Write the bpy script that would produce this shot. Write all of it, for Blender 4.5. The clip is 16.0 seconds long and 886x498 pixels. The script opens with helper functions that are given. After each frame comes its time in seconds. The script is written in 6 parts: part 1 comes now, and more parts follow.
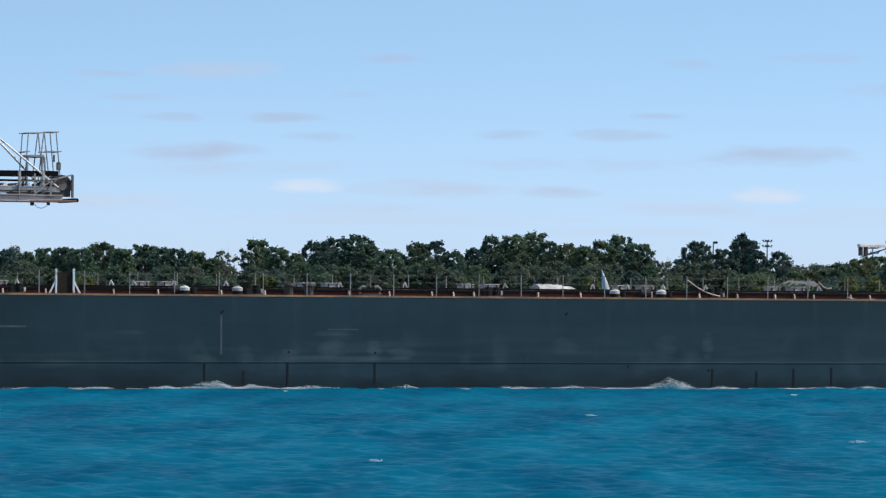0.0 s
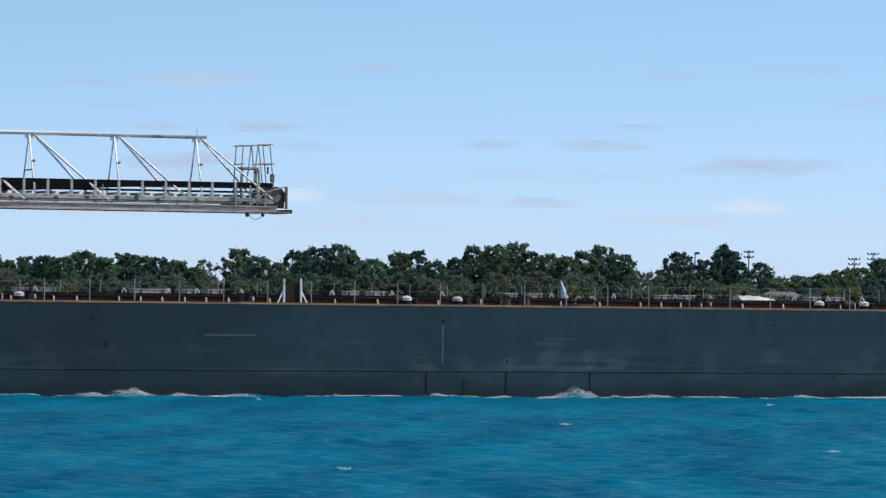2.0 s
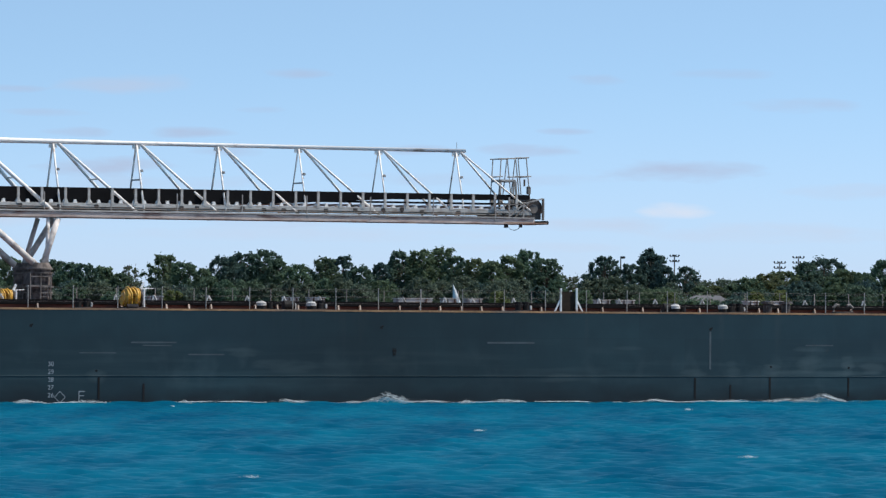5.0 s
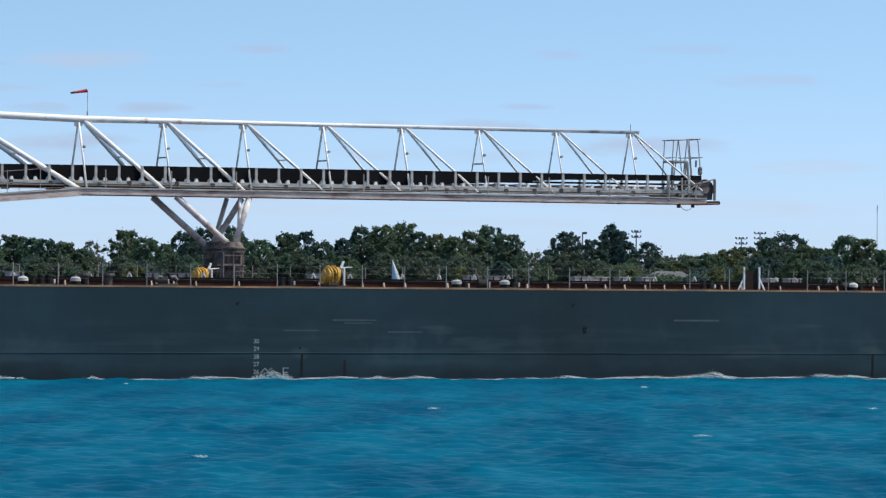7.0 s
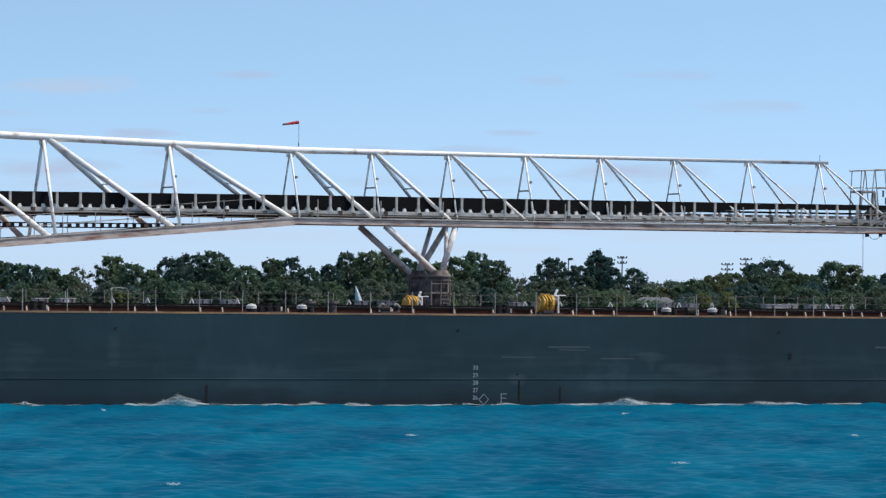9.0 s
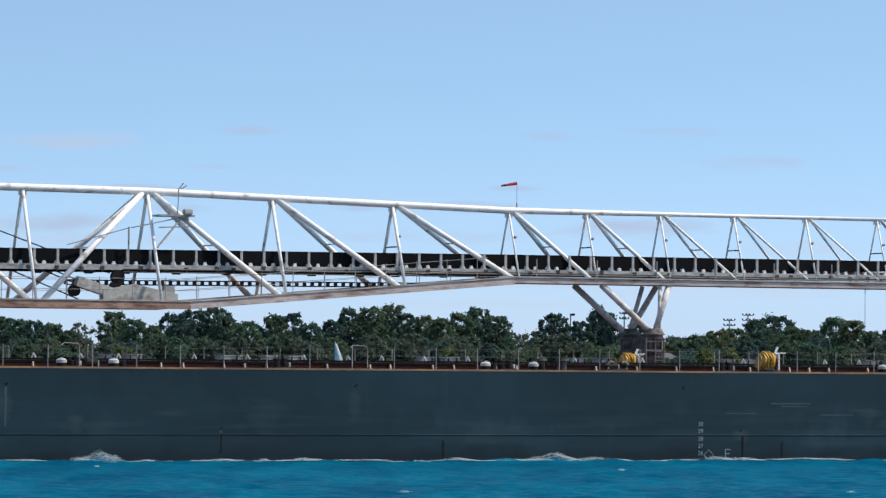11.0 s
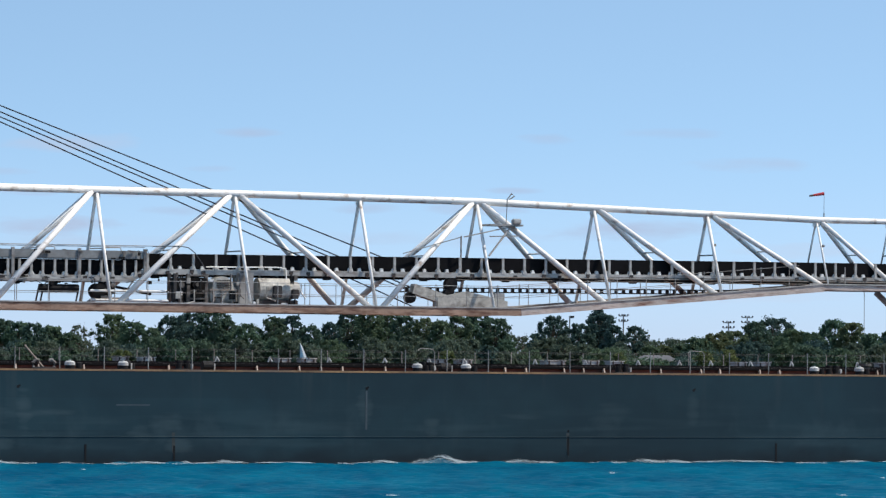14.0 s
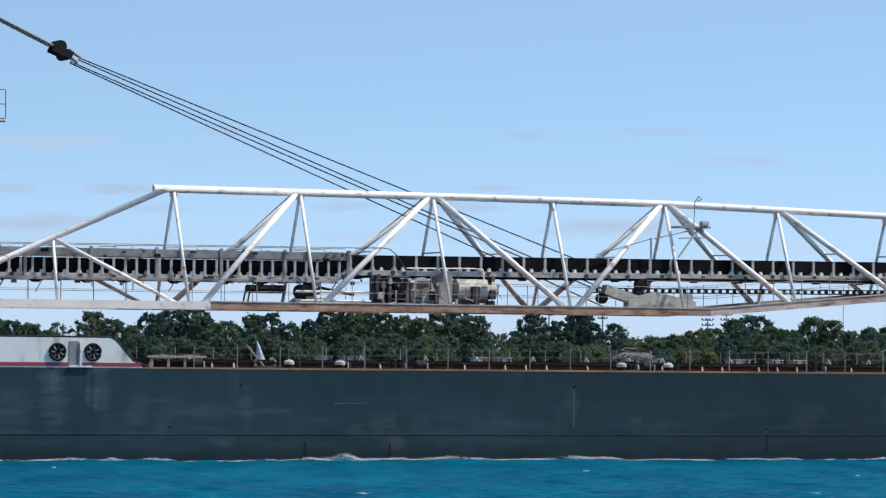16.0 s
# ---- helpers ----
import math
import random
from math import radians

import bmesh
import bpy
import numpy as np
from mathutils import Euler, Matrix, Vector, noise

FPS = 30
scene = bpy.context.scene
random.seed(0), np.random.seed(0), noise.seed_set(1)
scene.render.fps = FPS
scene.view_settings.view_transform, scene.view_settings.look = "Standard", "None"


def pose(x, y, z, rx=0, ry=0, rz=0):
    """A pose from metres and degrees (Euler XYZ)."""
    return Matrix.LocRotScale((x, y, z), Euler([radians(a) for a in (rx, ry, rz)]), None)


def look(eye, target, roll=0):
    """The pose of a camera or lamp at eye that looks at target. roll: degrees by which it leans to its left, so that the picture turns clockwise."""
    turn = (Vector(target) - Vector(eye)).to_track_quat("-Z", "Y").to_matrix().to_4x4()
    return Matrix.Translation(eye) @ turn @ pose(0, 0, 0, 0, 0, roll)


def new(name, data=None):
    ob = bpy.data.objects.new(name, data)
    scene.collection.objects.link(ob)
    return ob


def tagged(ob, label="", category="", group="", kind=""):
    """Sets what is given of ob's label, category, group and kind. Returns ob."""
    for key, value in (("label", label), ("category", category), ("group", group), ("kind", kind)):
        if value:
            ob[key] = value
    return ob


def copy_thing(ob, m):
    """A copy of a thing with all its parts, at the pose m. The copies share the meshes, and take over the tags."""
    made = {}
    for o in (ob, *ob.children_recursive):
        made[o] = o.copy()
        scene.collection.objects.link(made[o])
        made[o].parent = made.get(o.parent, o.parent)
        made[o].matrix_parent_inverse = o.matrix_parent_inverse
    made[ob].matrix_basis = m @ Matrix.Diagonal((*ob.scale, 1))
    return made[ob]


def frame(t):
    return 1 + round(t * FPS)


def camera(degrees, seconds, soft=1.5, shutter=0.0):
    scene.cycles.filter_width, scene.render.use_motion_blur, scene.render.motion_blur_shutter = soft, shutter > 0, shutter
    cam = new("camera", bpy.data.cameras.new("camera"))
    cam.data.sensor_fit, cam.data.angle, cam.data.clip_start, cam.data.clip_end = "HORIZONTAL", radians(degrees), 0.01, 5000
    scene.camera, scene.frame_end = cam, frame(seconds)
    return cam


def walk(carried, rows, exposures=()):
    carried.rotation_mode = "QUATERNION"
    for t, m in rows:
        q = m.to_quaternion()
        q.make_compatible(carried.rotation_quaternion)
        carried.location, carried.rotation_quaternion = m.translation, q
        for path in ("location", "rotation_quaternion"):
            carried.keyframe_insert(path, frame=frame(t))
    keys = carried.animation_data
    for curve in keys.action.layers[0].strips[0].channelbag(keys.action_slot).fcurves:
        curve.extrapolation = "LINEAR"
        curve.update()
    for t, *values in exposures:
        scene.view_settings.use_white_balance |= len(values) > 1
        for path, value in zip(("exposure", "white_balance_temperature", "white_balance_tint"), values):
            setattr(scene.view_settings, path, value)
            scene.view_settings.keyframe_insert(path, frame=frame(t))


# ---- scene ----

# ------------------------------------------------------------------ camera
FOV = 11.3902
EYE = Vector((0.0, 0.0, 4.0))
ROLL = 0.47
cam = camera(FOV, 16.0, soft=1.3)

# seconds, degrees to the right of +Y, degrees up, roll where it differs
AIM = [
    (0.0, -1.8658, 0.5123), (0.5, -1.9663, 0.4787), (1.0, -2.0216, 0.5177, 0.54), (1.5, -1.7763, 0.5942, 0.60),
    (2.0, -1.6314, 0.6457, 0.68), (2.5, -1.5535, 0.671, 0.30), (3.0, -1.3859, 0.675, 0.24), (5.5, -0.516, 0.7245),
    (6.0, -0.3819, 0.5915), (6.5, -0.2704, 0.459), (7.0, -0.1815, 0.4037), (7.5, -0.07, 0.4272),
    (8.0, -0.0138, 0.4947), (8.5, 0.0087, 0.5947), (9.0, -0.0029, 0.7396), (11.5, -0.0583, 1.5092),
    (12.0, -0.1035, 1.4979), (12.5, -0.1254, 1.4082), (13.0, -0.1144, 1.3747), (13.5, -0.0809, 1.442),
    (14.0, -0.0248, 1.4869), (14.5, 0.0306, 1.4764), (15.0, 0.0751, 1.4324), (15.5, 0.1538, 1.3995),
    (16.0, 0.2427, 1.4556)]


# seconds, metres by which the hand sinks
DIP = [(0.0, 0.0), (1.0, 0.02), (1.5, 0.045), (2.0, 0.075), (2.5, 0.085), (3.0, 0.09), (5.5, 0.05), (7.0, 0.0), (16.0, 0.0)]


def aim(t, right, up, roll=ROLL):
    a, e = radians(right), radians(up)
    way = Vector((math.sin(a) * math.cos(e), math.cos(a) * math.cos(e), math.sin(e)))
    eye = EYE - Vector((0, 0, float(np.interp(t, [d[0] for d in DIP], [d[1] for d in DIP]))))
    return look(eye, eye + way * 100, roll)


walk(cam, [(row[0], aim(*row)) for row in AIM])

# ------------------------------------------------------------------ light
SUN_UP, SUN_SIDE = 54.0, 90.0          # degrees over the horizon; degrees clockwise from +Y
scene.view_settings.exposure = 0.87
sun_way = Vector((math.sin(radians(SUN_SIDE)) * math.cos(radians(SUN_UP)),
                  math.cos(radians(SUN_SIDE)) * math.cos(radians(SUN_UP)), math.sin(radians(SUN_UP))))
sun_lamp = bpy.data.lights.new("sun", "SUN")
sun_lamp.energy, sun_lamp.angle, sun_lamp.color = 2.6, radians(0.6), (1.0, 0.92, 0.82)
sun = new("sun", sun_lamp)
sun.matrix_world = look(sun_way * 500, (0, 0, 0))

world = bpy.data.worlds.new("sky")
scene.world = world
world.use_nodes = True
WN, WL = world.node_tree.nodes, world.node_tree.links


def wmath(op, a, b=None, c=None, clamp=False):
    n = WN.new("ShaderNodeMath")
    n.operation, n.use_clamp = op, clamp
    for i, v in enumerate((a, b, c)):
        if v is None:
            continue
        if isinstance(v, (int, float)):
            n.inputs[i].default_value = v
        else:
            WL.new(v, n.inputs[i])
    return n.outputs[0]


def wmix(fac, a, b):
    n = WN.new("ShaderNodeMix")
    n.data_type = "RGBA"
    for sock, v in ((n.inputs[0], fac), (n.inputs[6], a), (n.inputs[7], b)):
        if isinstance(v, (int, float)):
            sock.default_value = v
        elif isinstance(v, tuple):
            sock.default_value = (*v, 1)
        else:
            WL.new(v, sock)
    return n.outputs[2]


# broad clouds low over the far bank: across, up (degrees), half width, half height, strength, whiteness
CLOUDS = [
    (-4.80, 2.82, 0.80, 0.12, 0.42, 0.25), (-2.55, 2.98, 0.40, 0.07, 0.5, 0.05), (1.27, 2.92, 0.32, 0.08, 0.45, 0.05),
    (-3.62, 1.33, 0.42, 0.10, 0.85, 0.9), (2.35, 1.23, 0.46, 0.10, 0.85, 0.85), (-3.98, 2.20, 0.58, 0.07, 0.55, 0.05),
    (-5.40, 2.20, 0.45, 0.06, 0.45, 0.05), (-3.45, 1.95, 0.38, 0.08, 0.5, 0.05), (-1.02, 2.0, 0.46, 0.06, 0.4, 0.05),
    (0.40, 2.0, 0.62, 0.08, 0.55, 0.08), (2.45, 1.75, 0.95, 0.14, 0.6, 0.1), (-5.15, 1.75, 0.85, 0.12, 0.65, 0.1),
    (-1.9, 1.30, 1.1, 0.11, 0.45, 0.3), (-0.4, 1.25, 0.5, 0.07, 0.5, 0.2), (1.4, 1.05, 0.9, 0.10, 0.45, 0.45),
    (-6.3, 2.75, 0.4, 0.05, 0.45, 0.05), (0.9, 2.25, 0.35, 0.04, 0.4, 0.05), (3.9, 2.6, 0.7, 0.09, 0.4, 0.1),
    (-6.0, 1.1, 0.9, 0.12, 0.4, 0.5), (-2.4, 0.9, 2.2, 0.1, 0.35, 0.5), (3.6, 0.95, 1.6, 0.12, 0.35, 0.5),
    (-4.6, 1.55, 1.3, 0.10, 0.3, 0.25), (-0.2, 1.62, 1.5, 0.09, 0.28, 0.2), (4.6, 1.5, 0.8, 0.1, 0.35, 0.4), (2.9, 3.0, 0.6, 0.07, 0.3, 0.05),
    (-2.9, 1.05, 0.8, 0.07, 0.35, 0.35), (0.6, 0.75, 1.2, 0.06, 0.3, 0.5), (-5.9, 2.45, 0.5, 0.05, 0.35, 0.1), (-3.1, 2.5, 0.3, 0.04, 0.25, 0.05)]

way = WN.new("ShaderNodeTexCoord").outputs["Generated"]
split = WN.new("ShaderNodeSeparateXYZ")
WL.new(way, split.inputs[0])
depth = wmath("MAXIMUM", split.outputs[1], 0.05)
across = wmath("MULTIPLY", wmath("DIVIDE", split.outputs[0], depth), 57.3)
up = wmath("MULTIPLY", wmath("DIVIDE", split.outputs[2], depth), 57.3)
flat = WN.new("ShaderNodeCombineXYZ")
WL.new(across, flat.inputs[0])
WL.new(wmath("MULTIPLY", up, 4.0), flat.inputs[1])
ragged = WN.new("ShaderNodeTexNoise")
ragged.inputs["Scale"].default_value, ragged.inputs["Detail"].default_value = 1.3, 5.0
WL.new(flat.outputs[0], ragged.inputs["Vector"])
rag = wmath("MULTIPLY", wmath("SUBTRACT", ragged.outputs["Fac"], 0.5), 2.6)
lifted = WN.new("ShaderNodeCombineXYZ")
WL.new(split.outputs[0], lifted.inputs[0])
WL.new(split.outputs[1], lifted.inputs[1])
WL.new(wmath("ADD", wmath("MULTIPLY", wmath("MAXIMUM", split.outputs[2], 0.0), 3.2), 0.20), lifted.inputs[2])
unit = WN.new("ShaderNodeVectorMath")
unit.operation = "NORMALIZE"
WL.new(lifted.outputs[0], unit.inputs[0])
sky = WN.new("ShaderNodeTexSky")
sky.sky_type, sky.sun_disc = "NISHITA", False
sky.sun_elevation, sky.sun_rotation = radians(SUN_UP), radians(SUN_SIDE)
sky.air_density, sky.dust_density, sky.ozone_density = 1.0, 0.3, 1.5
WL.new(unit.outputs[0], sky.inputs["Vector"])
haze = WN.new("ShaderNodeMix")
haze.data_type, haze.blend_type = "RGBA", "MULTIPLY"
haze.inputs[0].default_value, haze.inputs[7].default_value = 1.0, (1.0, 1.02, 0.905, 1)
WL.new(sky.outputs[0], haze.inputs[6])
low_air = wmath("SUBTRACT", 1.0, wmath("MULTIPLY", wmath("MAXIMUM", up, 0.0), 0.30), clamp=True)
tone = wmix(wmath("MULTIPLY", wmath("MULTIPLY", low_air, low_air), 0.85), haze.outputs[2], (2.38, 2.68, 3.35))
for cx, cy, cw, ch, strength, white in CLOUDS:
    dx = wmath("MULTIPLY", wmath("SUBTRACT", across, cx), 1 / cw)
    dy = wmath("MULTIPLY", wmath("SUBTRACT", up, cy), 1 / ch)
    r2 = wmath("ADD", wmath("MULTIPLY", dx, dx), wmath("MULTIPLY", dy, dy))
    edge = wmath("MULTIPLY", wmath("SUBTRACT", wmath("ADD", 1.0, rag), wmath("MULTIPLY", r2, 0.7)), 0.75, clamp=True)
    m = wmath("MULTIPLY", edge, min(1.0, strength * 1.45))
    grey, bright = Vector((1.78, 2.2, 3.05)), Vector((3.05, 3.4, 3.95))
    tone = wmix(m, tone, tuple(grey.lerp(bright, white)))
back = WN["Background"]
back.inputs["Strength"].default_value = 0.13
WL.new(tone, back.inputs["Color"])


# ------------------------------------------------------------------ materials
def mat(name, base, rough=0.6, metal=0.0, spread=0.25, grain=6.0, coarse=0.5, bump=0.1, stain=None, stain_amount=0.0,
        stain_scale=(1.0, 1.0, 1.0), per_object=0.0, spec=0.5):
    """Paint, metal or wood with grain at two scales and an optional stain colour."""
    m = bpy.data.materials.new(name)
    m.use_nodes = True
    n, l = m.node_tree.nodes, m.node_tree.links
    b = n["Principled BSDF"]
    b.inputs["Roughness"].default_value, b.inputs["Metallic"].default_value = rough, metal
    b.inputs["Specular IOR Level"].default_value = spec
    pos = n.new("ShaderNodeTexCoord").outputs["Object"]

    def noisy(scale, detail=4.0, stretch=None):
        t = n.new("ShaderNodeTexNoise")
        t.inputs["Scale"].default_value, t.inputs["Detail"].default_value = scale, detail
        src = pos
        if stretch:
            mp = n.new("ShaderNodeMapping")
            mp.inputs["Scale"].default_value = stretch
            l.new(pos, mp.inputs["Vector"])
            src = mp.outputs[0]
        l.new(src, t.inputs["Vector"])
        return t.outputs["Fac"]

    def ramp(src, lo, hi):
        r = n.new("ShaderNodeMapRange")
        r.inputs["From Min"].default_value, r.inputs["From Max"].default_value = lo, hi
        l.new(src, r.inputs["Value"])
        return r.outputs[0]

    def mix(fac, a, c, kind="MIX"):
        x = n.new("ShaderNodeMix")
        x.data_type, x.blend_type = "RGBA", kind
        for sock, v in ((x.inputs[0], fac), (x.inputs[6], a), (x.inputs[7], c)):
            if isinstance(v, (int, float)):
                sock.default_value = v
            elif isinstance(v, tuple):
                sock.default_value = (*v, 1)
            else:
                l.new(v, sock)
        return x.outputs[2]

    dark = tuple(c * (1 - spread) for c in base)
    light = tuple(min(1, c * (1 + spread)) for c in base)
    col = mix(ramp(noisy(coarse, 3), 0.35, 0.65), dark, light)
    col = mix(0.35, col, mix(ramp(noisy(grain, 5), 0.3, 0.7), dark, light))
    if stain:
        col = mix(ramp(noisy(1.0, 6, stain_scale), 0.62 - 0.3 * stain_amount, 0.75), col, stain)
    if per_object:
        info = n.new("ShaderNodeObjectInfo")
        col = mix(ramp(info.outputs["Random"], 0, 1), col, tuple(c * (1 - per_object) for c in base))
    l.new(col, b.inputs["Base Color"])
    if bump:
        bp = n.new("ShaderNodeBump")
        bp.inputs["Strength"].default_value, bp.inputs["Distance"].default_value = bump, 0.02
        l.new(noisy(grain * 2, 4), bp.inputs["Height"])
        l.new(bp.outputs[0], b.inputs["Normal"])
    return m


def hull_paint():
    """Slate-grey plating with vertical runs, horizontal fender scuffs, and plates and lengths that differ in tone."""
    m = bpy.data.materials.new("slate_hull_paint")
    m.use_nodes = True
    n, l = m.node_tree.nodes, m.node_tree.links
    b = n["Principled BSDF"]
    b.inputs["Roughness"].default_value = 0.55
    b.inputs["Specular IOR Level"].default_value = 0.3
    pos = n.new("ShaderNodeTexCoord").outputs["Object"]

    def noisy(stretch, detail, lo, hi, top=1.0):
        mp = n.new("ShaderNodeMapping")
        mp.inputs["Scale"].default_value = stretch
        l.new(pos, mp.inputs["Vector"])
        t = n.new("ShaderNodeTexNoise")
        t.inputs["Scale"].default_value, t.inputs["Detail"].default_value = 1.0, detail
        l.new(mp.outputs[0], t.inputs["Vector"])
        r = n.new("ShaderNodeMapRange")
        r.inputs["From Min"].default_value, r.inputs["From Max"].default_value = lo, hi
        r.inputs["To Max"].default_value = top
        l.new(t.outputs["Fac"], r.inputs["Value"])
        return r.outputs[0]

    def mix(fac, a, c):
        x = n.new("ShaderNodeMix")
        x.data_type = "RGBA"
        for sock, v in ((x.inputs[0], fac), (x.inputs[6], a), (x.inputs[7], c)):
            if isinstance(v, tuple):
                sock.default_value = (*v, 1)
            else:
                l.new(v, sock)
        return x.outputs[2]

    def mul(a, c):
        x = n.new("ShaderNodeMath")
        x.operation = "MULTIPLY"
        l.new(a, x.inputs[0])
        l.new(c, x.inputs[1])
        return x.outputs[0]

    z = n.new("ShaderNodeSeparateXYZ")
    l.new(pos, z.inputs[0])

    def band(lo, hi):
        r = n.new("ShaderNodeMapRange")
        r.inputs["From Min"].default_value, r.inputs["From Max"].default_value = lo, hi
        l.new(z.outputs[2], r.inputs["Value"])
        return r.outputs[0]

    col = mix(noisy((0.13, 0.1, 0.3), 2, 0.35, 0.65), (0.0105, 0.031, 0.040), (0.0155, 0.043, 0.053))
    col = mix(noisy((0.9, 0.3, 0.9), 5, 0.4, 0.75, 0.5), col, (0.007, 0.022, 0.030))
    swap = n.new("ShaderNodeCombineXYZ")
    l.new(z.outputs[0], swap.inputs[0])
    l.new(z.outputs[2], swap.inputs[1])
    plates = n.new("ShaderNodeTexBrick")
    plates.inputs["Scale"].default_value = 1.0
    plates.inputs["Brick Width"].default_value, plates.inputs["Row Height"].default_value = 5.6, 1.3
    plates.inputs["Mortar Size"].default_value = 0.012
    plates.inputs["Color1"].default_value, plates.inputs["Color2"].default_value = (0, 0, 0, 1), (1, 1, 1, 1)
    plates.inputs["Mortar"].default_value = (0.9, 0.9, 0.9, 1)
    plates.offset = 0.37
    l.new(swap.outputs[0], plates.inputs["Vector"])
    tone_of = n.new("ShaderNodeMath")
    tone_of.operation = "MULTIPLY"
    tone_of.inputs[1].default_value = 0.38
    l.new(plates.outputs["Color"], tone_of.inputs[0])
    col = mix(tone_of.outputs[0], col, (0.008, 0.021, 0.028))
    low = mul(band(2.7, 1.7), band(0.2, 1.1))
    col = mix(mul(noisy((0.16, 0.3, 2.4), 5, 0.48, 0.74, 0.42), low), col, (0.050, 0.080, 0.088))
    col = mix(mul(noisy((0.7, 0.3, 0.5), 4, 0.54, 0.74, 0.35), low), col, (0.060, 0.090, 0.098))
    col = mix(mul(noisy((1.8, 0.3, 0.12), 3, 0.60, 0.72, 0.25), band(1.0, 3.4)), col, (0.045, 0.054, 0.056))
    # rubbed, chalky patches: station, height, half length, half height, strength
    rubs = [(-11.0, 2.15, 0.9, 0.16, 0.5), (-11.0, 1.6, 0.6, 0.5, 0.45), (-9.2, 1.55, 0.35, 0.5, 0.6), (-12.8, 1.3, 0.45, 0.32, 0.65), (-8.1, 1.45, 0.6, 0.35, 0.4),
            (-10.3, 1.2, 2.8, 0.14, 0.5), (5.4, 1.7, 0.3, 0.6, 0.6), (3.5, 1.6, 0.5, 0.7, 0.35), (-16.4, 1.2, 0.6, 0.25, 0.5), (-14.6, 1.35, 0.35, 0.35, 0.4),
            (-22.0, 0.95, 1.3, 0.2, 0.4), (-19.5, 2.2, 0.7, 0.08, 0.3), (-42.3, 1.05, 0.5, 0.3, 0.5), (-40.1, 2.37, 0.8, 0.08, 0.6), (-36.3, 2.0, 0.9, 0.2, 0.5),
            (-34.5, 1.4, 1.4, 0.3, 0.4), (-88.8, 2.2, 0.35, 0.8, 0.5), (-90.3, 1.9, 1.6, 0.35, 0.4), (-87.6, 2.0, 1.3, 0.14, 0.5), (-82.9, 1.6, 0.7, 0.5, 0.45),
            (-82.3, 0.7, 0.6, 0.3, 0.4), (-89.8, 0.8, 0.7, 0.3, 0.45), (-93.4, 1.9, 0.5, 0.7, 0.4), (-84.0, 1.0, 0.5, 0.5, 0.4), (-92.3, 2.4, 0.7, 0.12, 0.4),
            (-74.4, 2.3, 0.35, 0.8, 0.5), (-71.5, 1.5, 0.35, 0.35, 0.5), (-67.5, 1.9, 1.1, 0.12, 0.4), (-63.5, 1.8, 0.9, 0.7, 0.3), (-59.7, 2.2, 0.3, 0.8, 0.35),
            (-96.9, 2.5, 0.7, 1.3, 0.5), (-94.9, 2.7, 0.5, 1.1, 0.5), (-98.5, 2.0, 1.0, 1.0, 0.35), (-95.45, 2.9, 0.16, 0.8, 0.6), (-96.85, 2.9, 0.2, 0.7, 0.5), (-95.1, 2.6, 0.12, 1.0, 0.5), (-30.0, 1.6, 0.8, 0.4, 0.25), (-1.0, 1.7, 0.6, 0.5, 0.3)]
    ragged_edge = noisy((0.55, 0.3, 3.2), 6, 0.28, 0.75)

    def math_node(op, a, c, clamp=False):
        x = n.new("ShaderNodeMath")
        x.operation, x.use_clamp = op, clamp
        for k, v in enumerate((a, c)):
            if isinstance(v, (int, float)):
                x.inputs[k].default_value = v
            else:
                l.new(v, x.inputs[k])
        return x.outputs[0]

    for ra, rz, ha, hz, much in rubs:
        dx = math_node("MULTIPLY", math_node("SUBTRACT", z.outputs[0], ra), 1 / ha)
        dz = math_node("MULTIPLY", math_node("SUBTRACT", z.outputs[2], rz), 1 / hz)
        r2 = math_node("ADD", math_node("MULTIPLY", dx, dx), math_node("MULTIPLY", dz, dz))
        edge = math_node("SUBTRACT", math_node("MULTIPLY", ragged_edge, 1.7), math_node("MULTIPLY", r2, 0.8), True)
        col = mix(math_node("MULTIPLY", edge, much * 0.9), col, (0.070, 0.094, 0.098))
    # plating lighter or darker along the hull: station, relative tone
    tone_at = [(-100, 1.5), (-93, 1.4), (-88, 1.25), (-80, 1.2), (-74, 1.08), (-66, 0.97), (-58, 1.08), (-53, 1.25), (-46.5, 1.0), (-43, 1.08), (-37, 1.28), (-34, 1.0),
             (-31, 0.76), (-26, 0.9), (-20, 1.12), (-14, 1.28), (-10, 1.45), (-5, 1.3), (8, 1.25)]
    along = n.new("ShaderNodeMapRange")
    along.inputs["From Min"].default_value, along.inputs["From Max"].default_value = -100, 8
    l.new(z.outputs[0], along.inputs["Value"])
    tone_ramp = n.new("ShaderNodeValToRGB")
    el = tone_ramp.color_ramp.elements
    while len(el) < len(tone_at):
        el.new(0.5)
    for e, (st, tone_) in zip(el, tone_at):
        e.position = (st + 100) / 108
        e.color = (tone_ / 1.6,) * 3 + (1,)
    l.new(along.outputs[0], tone_ramp.inputs["Fac"])
    mult = n.new("ShaderNodeVectorMath")
    mult.operation = "MULTIPLY"
    l.new(tone_ramp.outputs["Color"], mult.inputs[0])
    mult.inputs[1].default_value = (1.24, 1.33, 1.33)
    toned_col = n.new("ShaderNodeVectorMath")
    toned_col.operation = "MULTIPLY"
    l.new(mult.outputs[0], toned_col.inputs[0])
    l.new(col, toned_col.inputs[1])
    col = toned_col.outputs[0]
    # darker band above the waterline, with an uneven upper edge
    low_dark = math_node("ADD", math_node("MULTIPLY", noisy((0.5, 0.3, 0.9), 5, 0.3, 0.7), 0.55), math_node("MULTIPLY", z.outputs[2], -1.0))
